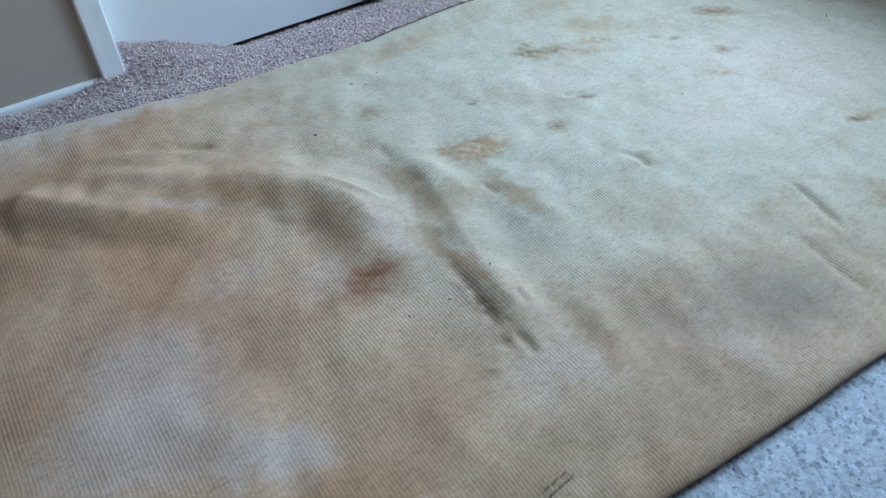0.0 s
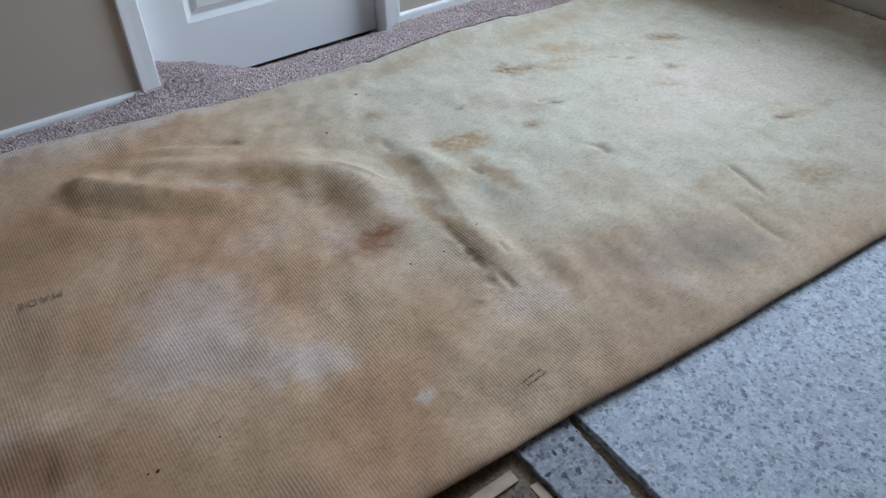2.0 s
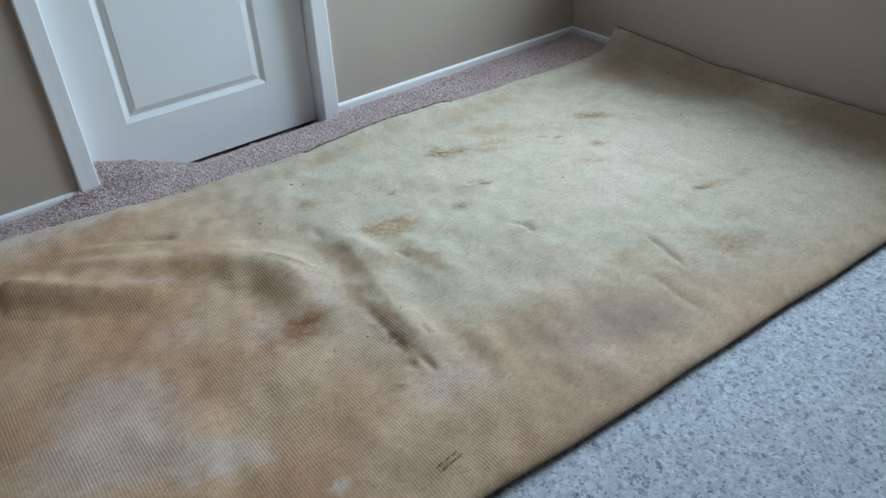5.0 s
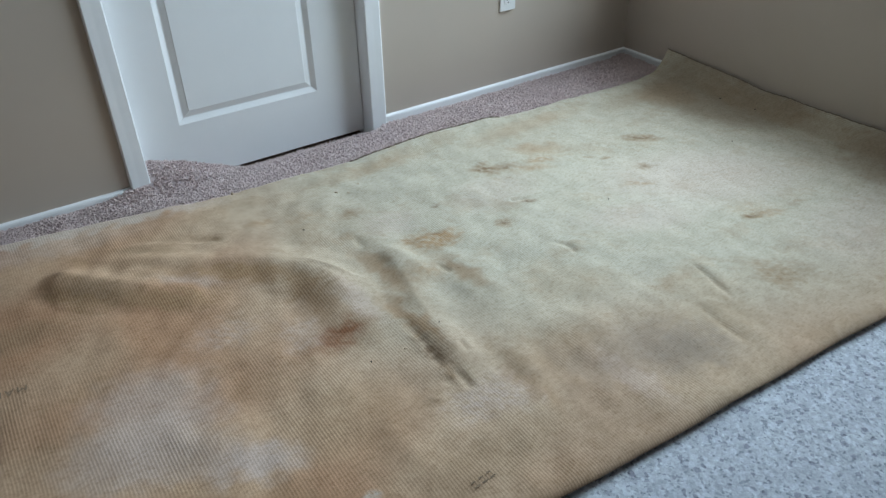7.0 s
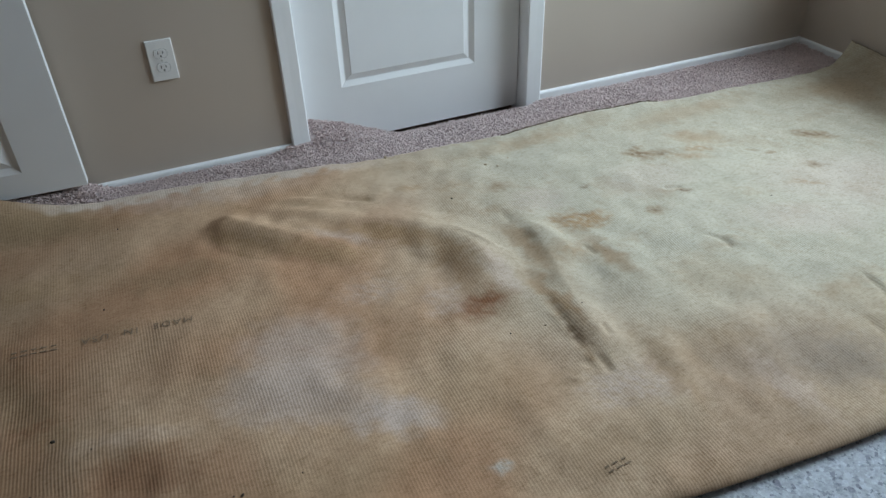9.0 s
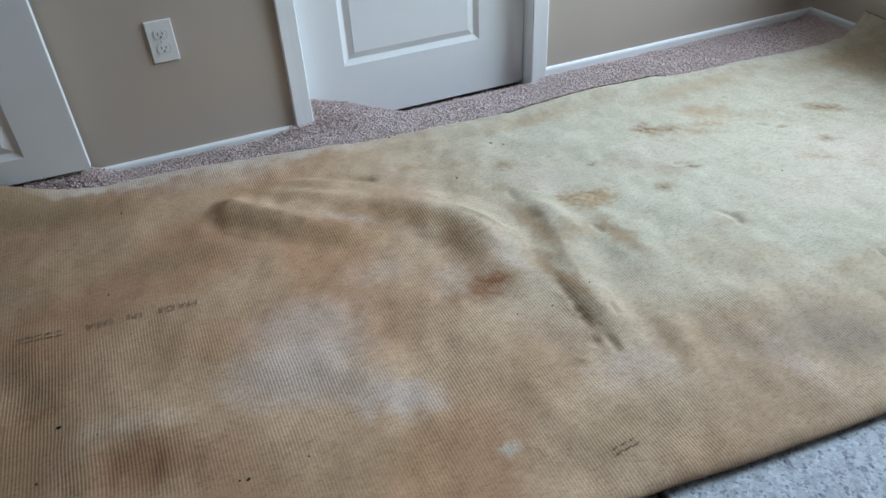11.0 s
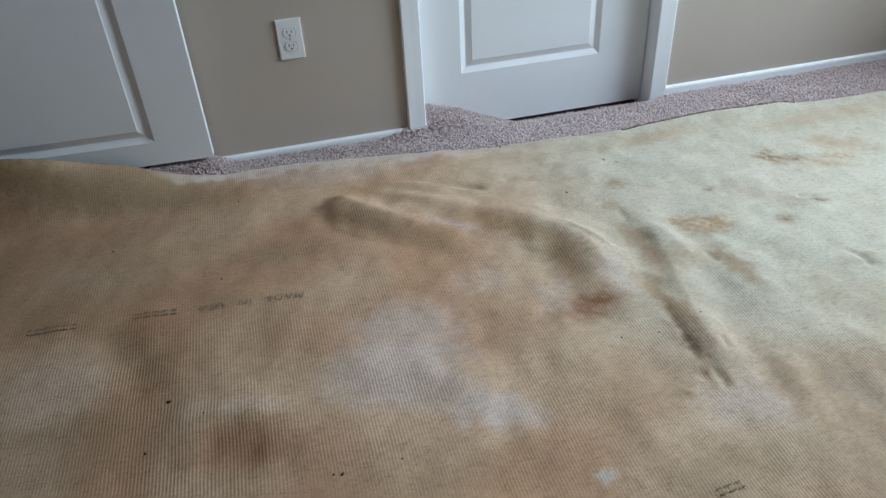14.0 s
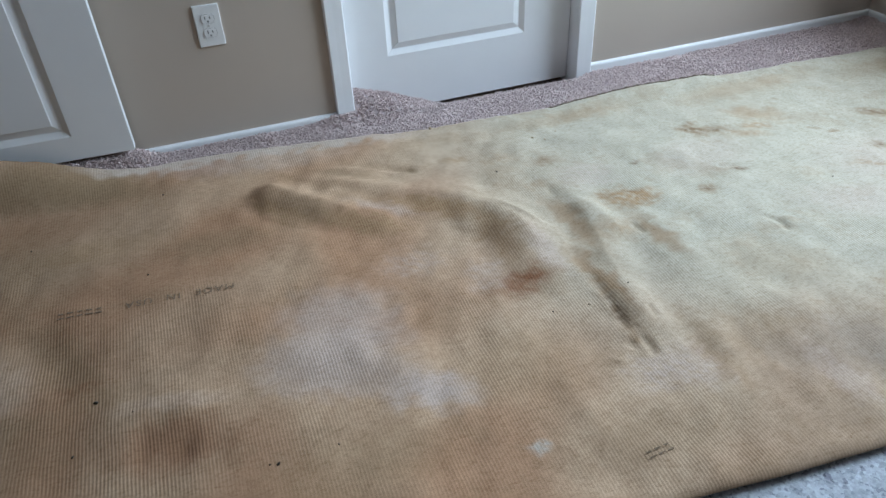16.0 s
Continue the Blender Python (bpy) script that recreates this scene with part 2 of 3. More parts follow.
wall("wall_west", [(WEST - T, SOUTH - T, SUB_Z, WEST, WALL_Y, CEIL)], "plain beige painted plaster wall")
wall("wall_south", [(WEST, SOUTH - T, SUB_Z, WALL_X, SOUTH, CEIL)], "plain beige painted plaster wall")
# unseen walls added behind the door to block sky light at its gap
wall("wall_unseen_back", [(-0.1, 2.45, LOW_Z, 1.7, 2.5, CEIL), (-0.15, WALL_Y + T, LOW_Z, -0.1, 2.5, CEIL), (1.7, WALL_Y + T, LOW_Z, 1.75, 2.5, CEIL)], "unseen wall added behind the door to keep out light")
tagged(part("ceiling", box(WEST - T, SOUTH - T, CEIL, WALL_X + T, 2.5, CEIL + 0.1), M_CEIL), "plain white painted ceiling", "ceiling", kind="structure")
tagged(part("floor", box(WEST - T, SOUTH - T, LOW_Z, WALL_X + T, 1.2, SUB_Z, bm=box(WEST - T, SOUTH - T, LOW_Z - 0.1, WALL_X + T, 2.5, LOW_Z - 0.0005)), M_BOARD), "stained brown particle board subfloor", "floor", kind="structure")

BASE = [(-0.03, 0.0), (-0.03, 0.013), (0.026, 0.013), (0.031, 0.011), (0.034, 0.005), (0.034, 0.0)]


def baseboard(name, x0, x1):
    bm = extruded(BASE, x0, x1, "x")
    bmesh.ops.translate(bm, verts=bm.verts, vec=(0, WALL_Y, 0))
    tagged(part(name, bm, M_WHITE), "low white painted baseboard, its foot behind carpet", "baseboard", kind="structure")


baseboard("baseboard_1", WEST, DOOR_L - 0.058)
baseboard("baseboard_2", DOOR_R + 0.058, WALL_X)
bm = extruded(BASE, SOUTH, WALL_Y - 0.014, "x")
bmesh.ops.rotate(bm, verts=bm.verts, matrix=Matrix.Rotation(radians(-90), 3, "Z"))
bmesh.ops.transform(bm, verts=bm.verts, matrix=Matrix.Translation((WALL_X, 0, 0)))
for v in bm.verts:
    v.co.y = -v.co.y
bmesh.ops.recalc_face_normals(bm, faces=bm.faces)
tagged(part("baseboard_3", bm, M_WHITE), "low white painted baseboard in shade", "baseboard", kind="structure")


# ---- doors ----
def ring(bm, r0, y0, r1, y1):
    """Four faces between two upright rectangles (x0, z0, x1, z1) at depths y0 and y1."""
    def corners(r, y):
        return [bm.verts.new(c) for c in ((r[0], y, r[1]), (r[2], y, r[1]), (r[2], y, r[3]), (r[0], y, r[3]))]
    a, b = corners(r0, y0), corners(r1, y1)
    for i in range(4):
        bm.faces.new((a[i], a[(i + 1) % 4], b[(i + 1) % 4], b[i]))
    return b


def inset(r, d):
    return (r[0] + d, r[1] + d, r[2] - d, r[3] - d)


def moulded_door(parent, x0, x1, z0, z1, yf, panels, thick=0.035):
    """A hollow-core door with pressed panels; its face looks to -y."""
    bm = bmesh.new()
    xs = (x0, panels[0][0], panels[0][2], x1)
    zs = [z0] + [v for p in panels for v in (p[1], p[3])] + [z1]
    for i in range(3):
        for j in range(len(zs) - 1):
            if i == 1 and j % 2 == 1:
                continue
            bm.faces.new([bm.verts.new(c) for c in ((xs[i], yf, zs[j]), (xs[i + 1], yf, zs[j]), (xs[i + 1], yf, zs[j + 1]), (xs[i], yf, zs[j + 1]))])
    back = ring(bm, (x0, z0, x1, z1), yf, (x0, z0, x1, z1), yf + thick)
    bm.faces.new(back[::-1])
    bmesh.ops.remove_doubles(bm, verts=bm.verts, dist=1e-5)
    part("slab", bm, M_WHITE, parent)
    for p in panels:
        bm = bmesh.new()
        steps = [(0.0, 0.0), (0.003, 0.0015), (0.017, 0.0085), (0.020, 0.0085), (0.036, 0.0035), (0.038, 0.0018)]
        for (d0, w0), (d1, w1) in zip(steps, steps[1:]):
            last = ring(bm, inset(p, d0), yf + w0, inset(p, d1), yf + w1)
        bm.faces.new(last)
        bmesh.ops.remove_doubles(bm, verts=bm.verts, dist=1e-5)
        part("panel", bm, M_WHITE, parent)


CASING = [(0.0, 0.0), (0.0, 0.011), (0.003, 0.0135), (0.030, 0.0145), (0.053, 0.016), (0.057, 0.013), (0.057, 0.0)]


def casing_leg(name, x, flip, parent):
    prof = [(x - u if flip else x + u, w) for u, w in CASING]
    bm = extruded(prof, LOW_Z, DOOR_H + 0.005, "z")
    bmesh.ops.translate(bm, verts=bm.verts, vec=(0, WALL_Y, 0))
    bmesh.ops.recalc_face_normals(bm, faces=bm.faces)
    part(name, bm, M_WHITE, parent)


door_1 = tagged(new("door_1"), "white moulded panel door, closed, in white casing", "door", kind="structure")
moulded_door(door_1, DOOR_L + 0.003, DOOR_R - 0.003, -0.022, DOOR_H - 0.004, FACE_Y, [(0.502, 0.162, 0.970, 0.86), (0.502, 1.0, 0.970, 1.90)])
casing_leg("casing", DOOR_L, True, door_1)
casing_leg("casing", DOOR_R, False, door_1)
bm = extruded([(DOOR_H + u, w) for u, w in CASING], DOOR_L - 0.057, DOOR_R + 0.057, "x")
bmesh.ops.translate(bm, verts=bm.verts, vec=(0, WALL_Y, 0))
part("casing_head", bm, M_WHITE, door_1)
for a, b in ((DOOR_L - 0.02, DOOR_L), (DOOR_R, DOOR_R + 0.02)):
    part("jamb", box(a, WALL_Y - 0.0005, LOW_Z, b, WALL_Y + T, DOOR_H + 0.02, 0.001), M_WHITE, door_1)
part("jamb_head", box(DOOR_L, WALL_Y, DOOR_H, DOOR_R, WALL_Y + T, DOOR_H + 0.02, 0.001), M_WHITE, door_1)

door_2 = tagged(new("door_2"), "white moulded panel door standing open flat against the wall", "door", kind="structure")
moulded_door(door_2, -0.762, 0.0, 0.070, DOOR_H, 0.0, [(-0.62, 0.140, -0.146, 0.86), (-0.62, 1.0, -0.146, 1.90)], 0.033)
door_2.location, door_2.rotation_euler = (-0.284, 1.838, 0), (0, 0, radians(-2.0))


# ---- power outlets ----
def outlet(x, z):
    """A duplex outlet with its plate; x, z name the lower left corner."""
    ob = tagged(new("power_outlet"), "white duplex power outlet with screwed cover plate", "outlet", "wall outlets")
    ob.location = (x + 0.035, WALL_Y, z + 0.057)
    part("cover_plate", box(-0.035, -0.006, -0.057, 0.035, 0.001, 0.057, 0.0022), M_PLASTIC, ob)
    for dz in (-0.0195, 0.0195):
        bm = bmesh.new()
        ring_v = []
        for k in range(28):
            a = 2 * math.pi * k / 28
            ring_v.append((0.0172 * math.cos(a), max(-0.0118, min(0.0118, 0.0172 * math.sin(a)))))
        for y in (-0.004, -0.0078):
            for u, w in ring_v:
                bm.verts.new((u, y, w + dz))
        bm.verts.ensure_lookup_table()
        for k in range(28):
            bm.faces.new([bm.verts[i] for i in (k, (k + 1) % 28, 28 + (k + 1) % 28, 28 + k)])
        bm.faces.new([bm.verts[28 + k] for k in range(28)])
        bmesh.ops.recalc_face_normals(bm, faces=bm.faces)
        face = part("socket_face", bm, M_PLASTIC, ob)
        rim = bmesh.new()
        for k in range(28):
            (u0, w0), (u1, w1) = ring_v[k], ring_v[(k + 1) % 28]
            rim.faces.new([rim.verts.new(c) for c in ((u0, -0.00625, w0 + dz), (u1, -0.00625, w1 + dz), (u1 * 1.07, -0.00625, w1 * 1.09 + dz), (u0 * 1.07, -0.00625, w0 * 1.09 + dz))])
        part("socket_gap", rim, M_GAP, face)
        for sx, w, h in ((-0.0063, 0.0022, 0.0085), (0.0063, 0.0022, 0.007)):
            part("slot", box(sx - w / 2, -0.0081, dz + 0.003 - h / 2, sx + w / 2, -0.0076, dz + 0.003 + h / 2), M_SLOT, face)
        hole = bmesh.new()
        bmesh.ops.create_circle(hole, cap_ends=True, segments=12, radius=0.0026, matrix=Matrix.Translation((0, -0.0081, dz - 0.0068)) @ Matrix.Rotation(radians(90), 4, "X"))
        part("ground_hole", hole, M_SLOT, face)
    screw = bmesh.new()
    bmesh.ops.create_cone(screw, cap_ends=True, segments=14, radius1=0.0032, radius2=0.0026, depth=0.0016, matrix=Matrix.Translation((0, -0.0066, 0)) @ Matrix.Rotation(radians(90), 4, "X"))
    part("screw", screw, M_METAL, ob)


outlet(-0.042, 0.305)
outlet(1.706, 0.306)

# ---- the turned-back carpet ----
BASE_Z = 0.022


def far_edge(x):
    return np.interp(x, [-0.5, -0.27, -0.1, 0.1, 0.3, 0.54, 0.82, 1.09, 1.5, 1.83, 2.18, 2.4], [1.816, 1.808, 1.803, 1.778, 1.748, 1.702, 1.680, 1.668, 1.652, 1.636, 1.615, 1.66])


def near_edge(x):
    return 0.383 - 0.066 * x


def bent(line, per=5):
    """A smooth line through the given places."""
    pts = [line[0], *line, line[-1]]
    out = []
    for p0, p1, p2, p3 in zip(pts, pts[1:], pts[2:], pts[3:]):
        for k in range(per):
            t = k / per
            out.append(tuple(0.5 * (2 * q1 + (q2 - q0) * t + (2 * q0 - 5 * q1 + 4 * q2 - q3) * t * t + (3 * q1 - q0 - 3 * q2 + q3) * t**3) for q0, q1, q2, q3 in zip(p0, p1, p2, p3)))
    return out + [line[-1]]


# standing folds: crest line, height, width of the steep and of the gentle side, rounding of the crest, fade at the ends
FOLDS = [
    ([(-0.010, 1.570), (0.024, 1.538), (0.066, 1.491), (0.116, 1.438), (0.176, 1.384), (0.254, 1.320), (0.342, 1.260), (0.44, 1.195)], 0.034, 0.084, 0.074, 0.008, (0.15, 0.80)),
    ([(0.08, 1.610), (0.20, 1.500), (0.30, 1.425), (0.39, 1.362), (0.47, 1.304), (0.535, 1.235), (0.575, 1.160), (0.585, 1.08), (0.575, 1.00), (0.545, 0.93)], 0.0255, 0.105, 0.110, 0.007, (0.30, 0.25)),
    ([(0.738, 1.31), (0.748, 1.21), (0.746, 1.12), (0.735, 1.03), (0.715, 0.95), (0.700, 0.87), (0.686, 0.79), (0.673, 0.715), (0.655, 0.62)], 0.0140, 0.062, 0.080, 0.006, (0.30, 0.22)),
    ([(0.752, 1.20), (0.775, 1.13), (0.790, 1.06), (0.792, 0.985)], 0.0090, 0.045, 0.045, 0.005, (0.35, 0.25)),
    ([(0.905, 1.10), (0.895, 1.00), (0.865, 0.90), (0.835, 0.80)], 0.0095, 0.060, 0.085, 0.012, (0.4, 0.4)),
    ([(1.02, 0.74), (0.985, 0.64), (0.955, 0.54), (0.935, 0.44)], 0.0105, 0.095, 0.070, 0.012, (0.4, 0.4)),
    ([(0.80, 0.76), (0.775, 0.66), (0.775, 0.56)], 0.0070, 0.050, 0.060, 0.010, (0.4, 0.4)),
    ([(-0.45, 0.84), (-0.33, 0.858), (-0.22, 0.842), (-0.13, 0.80)], 0.0130, 0.100, 0.095, 0.010, (0.35, 0.35)),
]
# small sharp wrinkles and the pressed-in creases: line, height, half-width, fade at the ends
WRINKLES = [
    ([(0.552, 1.252), (0.595, 1.180), (0.645, 1.108)], 0.0075, 0.012, (0.3, 0.3)), ([(0.575, 1.235), (0.615, 1.168), (0.66, 1.112)], -0.0042, 0.007, (0.3, 0.3)),
    ([(0.660, 0.945), (0.648, 0.880), (0.642, 0.810), (0.630, 0.735), (0.626, 0.705)], -0.0042, 0.010, (0.5, 0.15)),
    ([(0.642, 0.700), (0.648, 0.665), (0.642, 0.630)], -0.0050, 0.009, (0.3, 0.3)), ([(0.625, 0.690), (0.610, 0.672)], -0.0035, 0.010, (0.2, 0.2)),
    ([(0.705, 0.765), (0.697, 0.720)], -0.0040, 0.006, (0.3, 0.3)), ([(0.835, 1.045), (0.842, 0.985)], -0.0035, 0.007, (0.3, 0.3)),
    ([(0.728, 1.285), (0.718, 1.21)], -0.0030, 0.009, (0.3, 0.3)),
]
CREASES = [
    ([(1.352, 0.668), (1.338, 0.590), (1.312, 0.505)], -0.0058, 0.007, (0.15, 0.4)), ([(1.376, 0.660), (1.360, 0.585), (1.338, 0.510)], 0.0036, 0.020, (0.2, 0.3)),
    ([(1.240, 0.570), (1.222, 0.500), (1.212, 0.440), (1.216, 0.390)], -0.0032, 0.008, (0.3, 0.2)), ([(1.268, 0.565), (1.250, 0.490), (1.240, 0.410)], 0.0036, 0.022, (0.2, 0.3)),
    ([(1.125, 0.960), (1.160, 0.915), (1.155, 0.866)], -0.0045, 0.008, (0.4, 0.15)), ([(1.190, 0.935), (1.180, 0.870)], 0.0035, 0.016, (0.3, 0.3)),
    ([(-0.34, 0.775), (-0.20, 0.755)], -0.0050, 0.060, (0.3, 0.3)), ([(-0.55, 1.22), (-0.47, 1.06), (-0.40, 0.95)], -0.0080, 0.050, (0.3, 0.4)),
    ([(1.180, 1.180), (1.235, 1.160)], -0.0040, 0.008, (0.2, 0.2)), ([(0.330, 1.545), (0.400, 1.500), (0.435, 1.455)], -0.0065, 0.014, (0.3, 0.3)),
    ([(0.20, 1.590), (0.28, 1.555), (0.34, 1.530)], 0.0040, 0.014, (0.3, 0.3)),
]


def back_height(x, y):
    """Height of the turned-back carpet's upper face."""
    busy = smooth01(-0.1, 0.2, x) * smooth01(1.45, 0.9, x)
    z = BASE_Z + (0.0018 + 0.0014 * busy) * wavy(x, y, 0.30, 3) + (0.0009 + 0.0006 * busy) * wavy(x, y, 0.12, 4) + 0.005 * smooth01(0.9, 0.5, y)
    for line, h, steep, gentle, crest, (f0, f1) in FOLDS:
        d, run, side = along(x, y, bent(line))
        lit = smooth01(-0.7, 0.7, side)
        s = (np.sqrt(d * d + crest * crest) - crest) / (gentle * lit + steep * (1 - lit))
        s = np.clip(s * (1 + 0.10 * wavy(x, y, 0.12, 6)), 0, 1)
        shape = lit * (1 - s) ** 2 * (1 + s) + (1 - lit) * (1 - s) ** 1.35 * (1 + 0.25 * s)
        z = z + h * shape * smooth01(-0.001, f0, run) * smooth01(1.001, 1 - f1, run)
    for line, h, w, (f0, f1) in WRINKLES + CREASES:
        d, run, side = along(x, y, bent(line))
        z = z + h * np.exp(-(d / w) ** 2) * smooth01(-0.001, f0, run) * smooth01(1.001, 1 - f1, run)
    # rides up the door that stands open, and up the wall with the window
    rise = 0.150 * smooth01(-0.22, -0.85, x)
    foot = np.interp(x, [-0.9, -0.67, -0.48, -0.2], [1.672, 1.655, 1.645, 1.62])
    z = z + rise * smooth01(foot, foot + 0.15, y)
    top = np.interp(y, [0.3, 0.75, 1.2, 1.7], [0.040, 0.040, 0.040, 0.075])
    z = z + top * np.clip((x - 2.26) / 0.13, 0, 1) ** 2.0
    # far edge lies a little lifted between two points
    z = z + 0.018 * smooth01(0.95, 1.15, x) * smooth01(1.56, 1.44, x) * smooth01(1.58, 1.66, y)
    return z


# stains, some with shade or lit crests painted in: x, y, half-lengths, turn, colour, strength
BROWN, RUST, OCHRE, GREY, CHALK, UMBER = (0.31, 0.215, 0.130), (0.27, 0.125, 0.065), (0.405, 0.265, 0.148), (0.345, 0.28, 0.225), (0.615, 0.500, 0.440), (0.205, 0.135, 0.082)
# broad stains by the window wall, the umber ones part painted shade
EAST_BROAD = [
    # two umber patches put the dark under the sill into the colour
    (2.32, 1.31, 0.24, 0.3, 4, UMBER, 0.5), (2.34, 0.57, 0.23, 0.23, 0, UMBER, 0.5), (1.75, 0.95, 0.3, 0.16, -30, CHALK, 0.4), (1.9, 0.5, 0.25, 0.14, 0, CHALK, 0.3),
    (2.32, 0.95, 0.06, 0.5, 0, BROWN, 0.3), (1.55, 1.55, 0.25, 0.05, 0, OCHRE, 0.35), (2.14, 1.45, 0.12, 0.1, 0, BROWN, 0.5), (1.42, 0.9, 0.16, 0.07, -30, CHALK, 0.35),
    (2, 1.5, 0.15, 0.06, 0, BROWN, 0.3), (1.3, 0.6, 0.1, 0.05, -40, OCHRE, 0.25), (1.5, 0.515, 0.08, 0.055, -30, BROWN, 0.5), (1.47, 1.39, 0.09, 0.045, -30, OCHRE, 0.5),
    (1.7, 0.75, 0.07, 0.04, -20, OCHRE, 0.3),
]
# middling stains by the window wall
EAST_MIDDLING = [
    (1.47, 0.5, 0.05, 0.035, -30, BROWN, 0.5), (1.8, 1.245, 0.075, 0.022, -35, BROWN, 0.75), (1.3, 1.355, 0.06, 0.025, -20, BROWN, 0.6), (1.72, 0.7, 0.05, 0.02, -20, OCHRE, 0.5),
    (1.42, 1.33, 0.05, 0.02, -20, OCHRE, 0.6), (1.36, 1.3, 0.06, 0.015, -25, OCHRE, 0.5), (1.656, 1.1, 0.035, 0.018, -20, BROWN, 0.65), (1.56, 1.035, 0.05, 0.012, -30, OCHRE, 0.5),
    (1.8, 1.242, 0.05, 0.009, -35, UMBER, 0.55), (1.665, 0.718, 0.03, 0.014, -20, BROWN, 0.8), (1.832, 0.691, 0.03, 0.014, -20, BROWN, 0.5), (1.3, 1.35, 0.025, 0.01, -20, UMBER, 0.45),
    (1.6, 1.215, 0.02, 0.012, 0, BROWN, 0.9),
]
# small stains by the window wall
EAST_SMALL = [
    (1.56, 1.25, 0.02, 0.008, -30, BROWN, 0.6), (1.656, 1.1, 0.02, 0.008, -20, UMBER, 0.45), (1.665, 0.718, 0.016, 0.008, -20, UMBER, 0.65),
]
# broad stains on the flat middle, with two folds' light and shade painted in
MIDDLE_BROAD = [
    (1.18, 1.25, 0.14, 0.08, 0, CHALK, 0.25), (1.04, 0.505, 0.12, 0.085, -35, GREY, 0.7), (0.95, 1.6, 0.25, 0.04, 0, OCHRE, 0.35), (1.05, 0.8, 0.14, 0.07, -30, OCHRE, 0.25),
    (1.25, 0.5, 0.1, 0.06, -40, BROWN, 0.3), (0.85, 0.62, 0.1, 0.06, 0, OCHRE, 0.25), (1.11, 0.44, 0.1, 0.05, -30, GREY, 0.5), (0.85, 1.28, 0.08, 0.06, 0, CHALK, 0.4),
    (1.14, 0.48, 0.07, 0.05, -30, GREY, 0.5), (0.93, 0.47, 0.03, 0.1, 10, CHALK, 0.4), (0.87, 0.55, 0.03, 0.09, 8, GREY, 0.35), (0.875, 0.97, 0.022, 0.1, 6, BROWN, 0.4),
    (0.885, 1.145, 0.078, 0.044, -12, OCHRE, 0.9),
]
# middling stains on the flat middle
MIDDLE_MIDDLING = [
    (0.93, 1.135, 0.04, 0.03, 30, OCHRE, 0.7), (1.245, 1.375, 0.05, 0.022, -30, BROWN, 0.75), (1.1, 1.1, 0.03, 0.022, 0, BROWN, 0.7), (0.84, 1.17, 0.03, 0.016, -20, BROWN, 0.6),
    (1.25, 1.41, 0.03, 0.015, 0, BROWN, 0.7), (0.9, 1.105, 0.03, 0.012, 20, BROWN, 0.4), (0.925, 1.165, 0.035, 0.01, -10, BROWN, 0.45), (1.245, 1.375, 0.03, 0.01, -30, UMBER, 0.55),
    (1.18, 1.165, 0.02, 0.01, -30, BROWN, 0.4), (1.227, 1.146, 0.02, 0.008, -30, UMBER, 0.95), (0.994, 1.283, 0.014, 0.011, 0, UMBER, 0.75), (1.1, 1.1, 0.014, 0.01, 0, UMBER, 0.7),
]
# broad stains about the folds, with shaded faces and a lit crest painted in
FOLDED_BROAD = [
    (0.42, 0.7, 0.12, 0.1, 0, OCHRE, 0.3), (0.55, 0.47, 0.16, 0.06, 0, BROWN, 0.3), (0.21, 0.72, 0.09, 0.045, -24, CHALK, 0.9), (0.3, 1.1, 0.08, 0.05, 0, CHALK, 0.35),
    (0.7, 0.6, 0.07, 0.05, 0, CHALK, 0.5), (0.2, 1.31, 0.12, 0.028, -38, OCHRE, 0.6), (0.3, 1.25, 0.08, 0.04, -30, OCHRE, 0.35), (0.25, 1.53, 0.1, 0.03, -35, BROWN, 0.5),
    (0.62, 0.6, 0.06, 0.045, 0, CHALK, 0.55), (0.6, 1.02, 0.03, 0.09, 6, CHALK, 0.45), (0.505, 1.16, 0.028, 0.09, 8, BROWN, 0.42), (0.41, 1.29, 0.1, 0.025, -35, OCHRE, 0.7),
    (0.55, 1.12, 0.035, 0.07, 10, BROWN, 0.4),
]
# middling stains about the folds, with painted shade and a lit crest
FOLDED_MIDDLING = [
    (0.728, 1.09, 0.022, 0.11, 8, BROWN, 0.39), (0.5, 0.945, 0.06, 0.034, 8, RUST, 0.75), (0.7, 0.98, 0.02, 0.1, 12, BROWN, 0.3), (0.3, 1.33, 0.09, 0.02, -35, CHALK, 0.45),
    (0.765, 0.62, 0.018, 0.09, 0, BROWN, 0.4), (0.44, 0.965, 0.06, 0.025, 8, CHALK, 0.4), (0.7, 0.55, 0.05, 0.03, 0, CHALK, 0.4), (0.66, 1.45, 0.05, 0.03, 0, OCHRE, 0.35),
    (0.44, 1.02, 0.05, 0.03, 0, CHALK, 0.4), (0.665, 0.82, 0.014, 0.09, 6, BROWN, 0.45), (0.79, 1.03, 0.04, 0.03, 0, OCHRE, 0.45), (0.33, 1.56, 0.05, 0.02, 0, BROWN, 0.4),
    (0.55, 1.5, 0.04, 0.018, 0, OCHRE, 0.5),
]
# small stains about the folds; the first also darkens a shaded crease
FOLDED_SMALL = [
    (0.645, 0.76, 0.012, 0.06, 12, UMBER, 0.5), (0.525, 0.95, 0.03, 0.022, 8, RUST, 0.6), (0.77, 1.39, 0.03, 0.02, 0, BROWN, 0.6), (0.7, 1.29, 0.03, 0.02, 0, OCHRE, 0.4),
    (0.42, 1.49, 0.03, 0.02, 0, BROWN, 0.55), (0.56, 0.655, 0.02, 0.012, -30, UMBER, 0.5), (0.34, 0.525, 0.018, 0.012, 0, (0.6, 0.56, 0.51), 0.8),
]
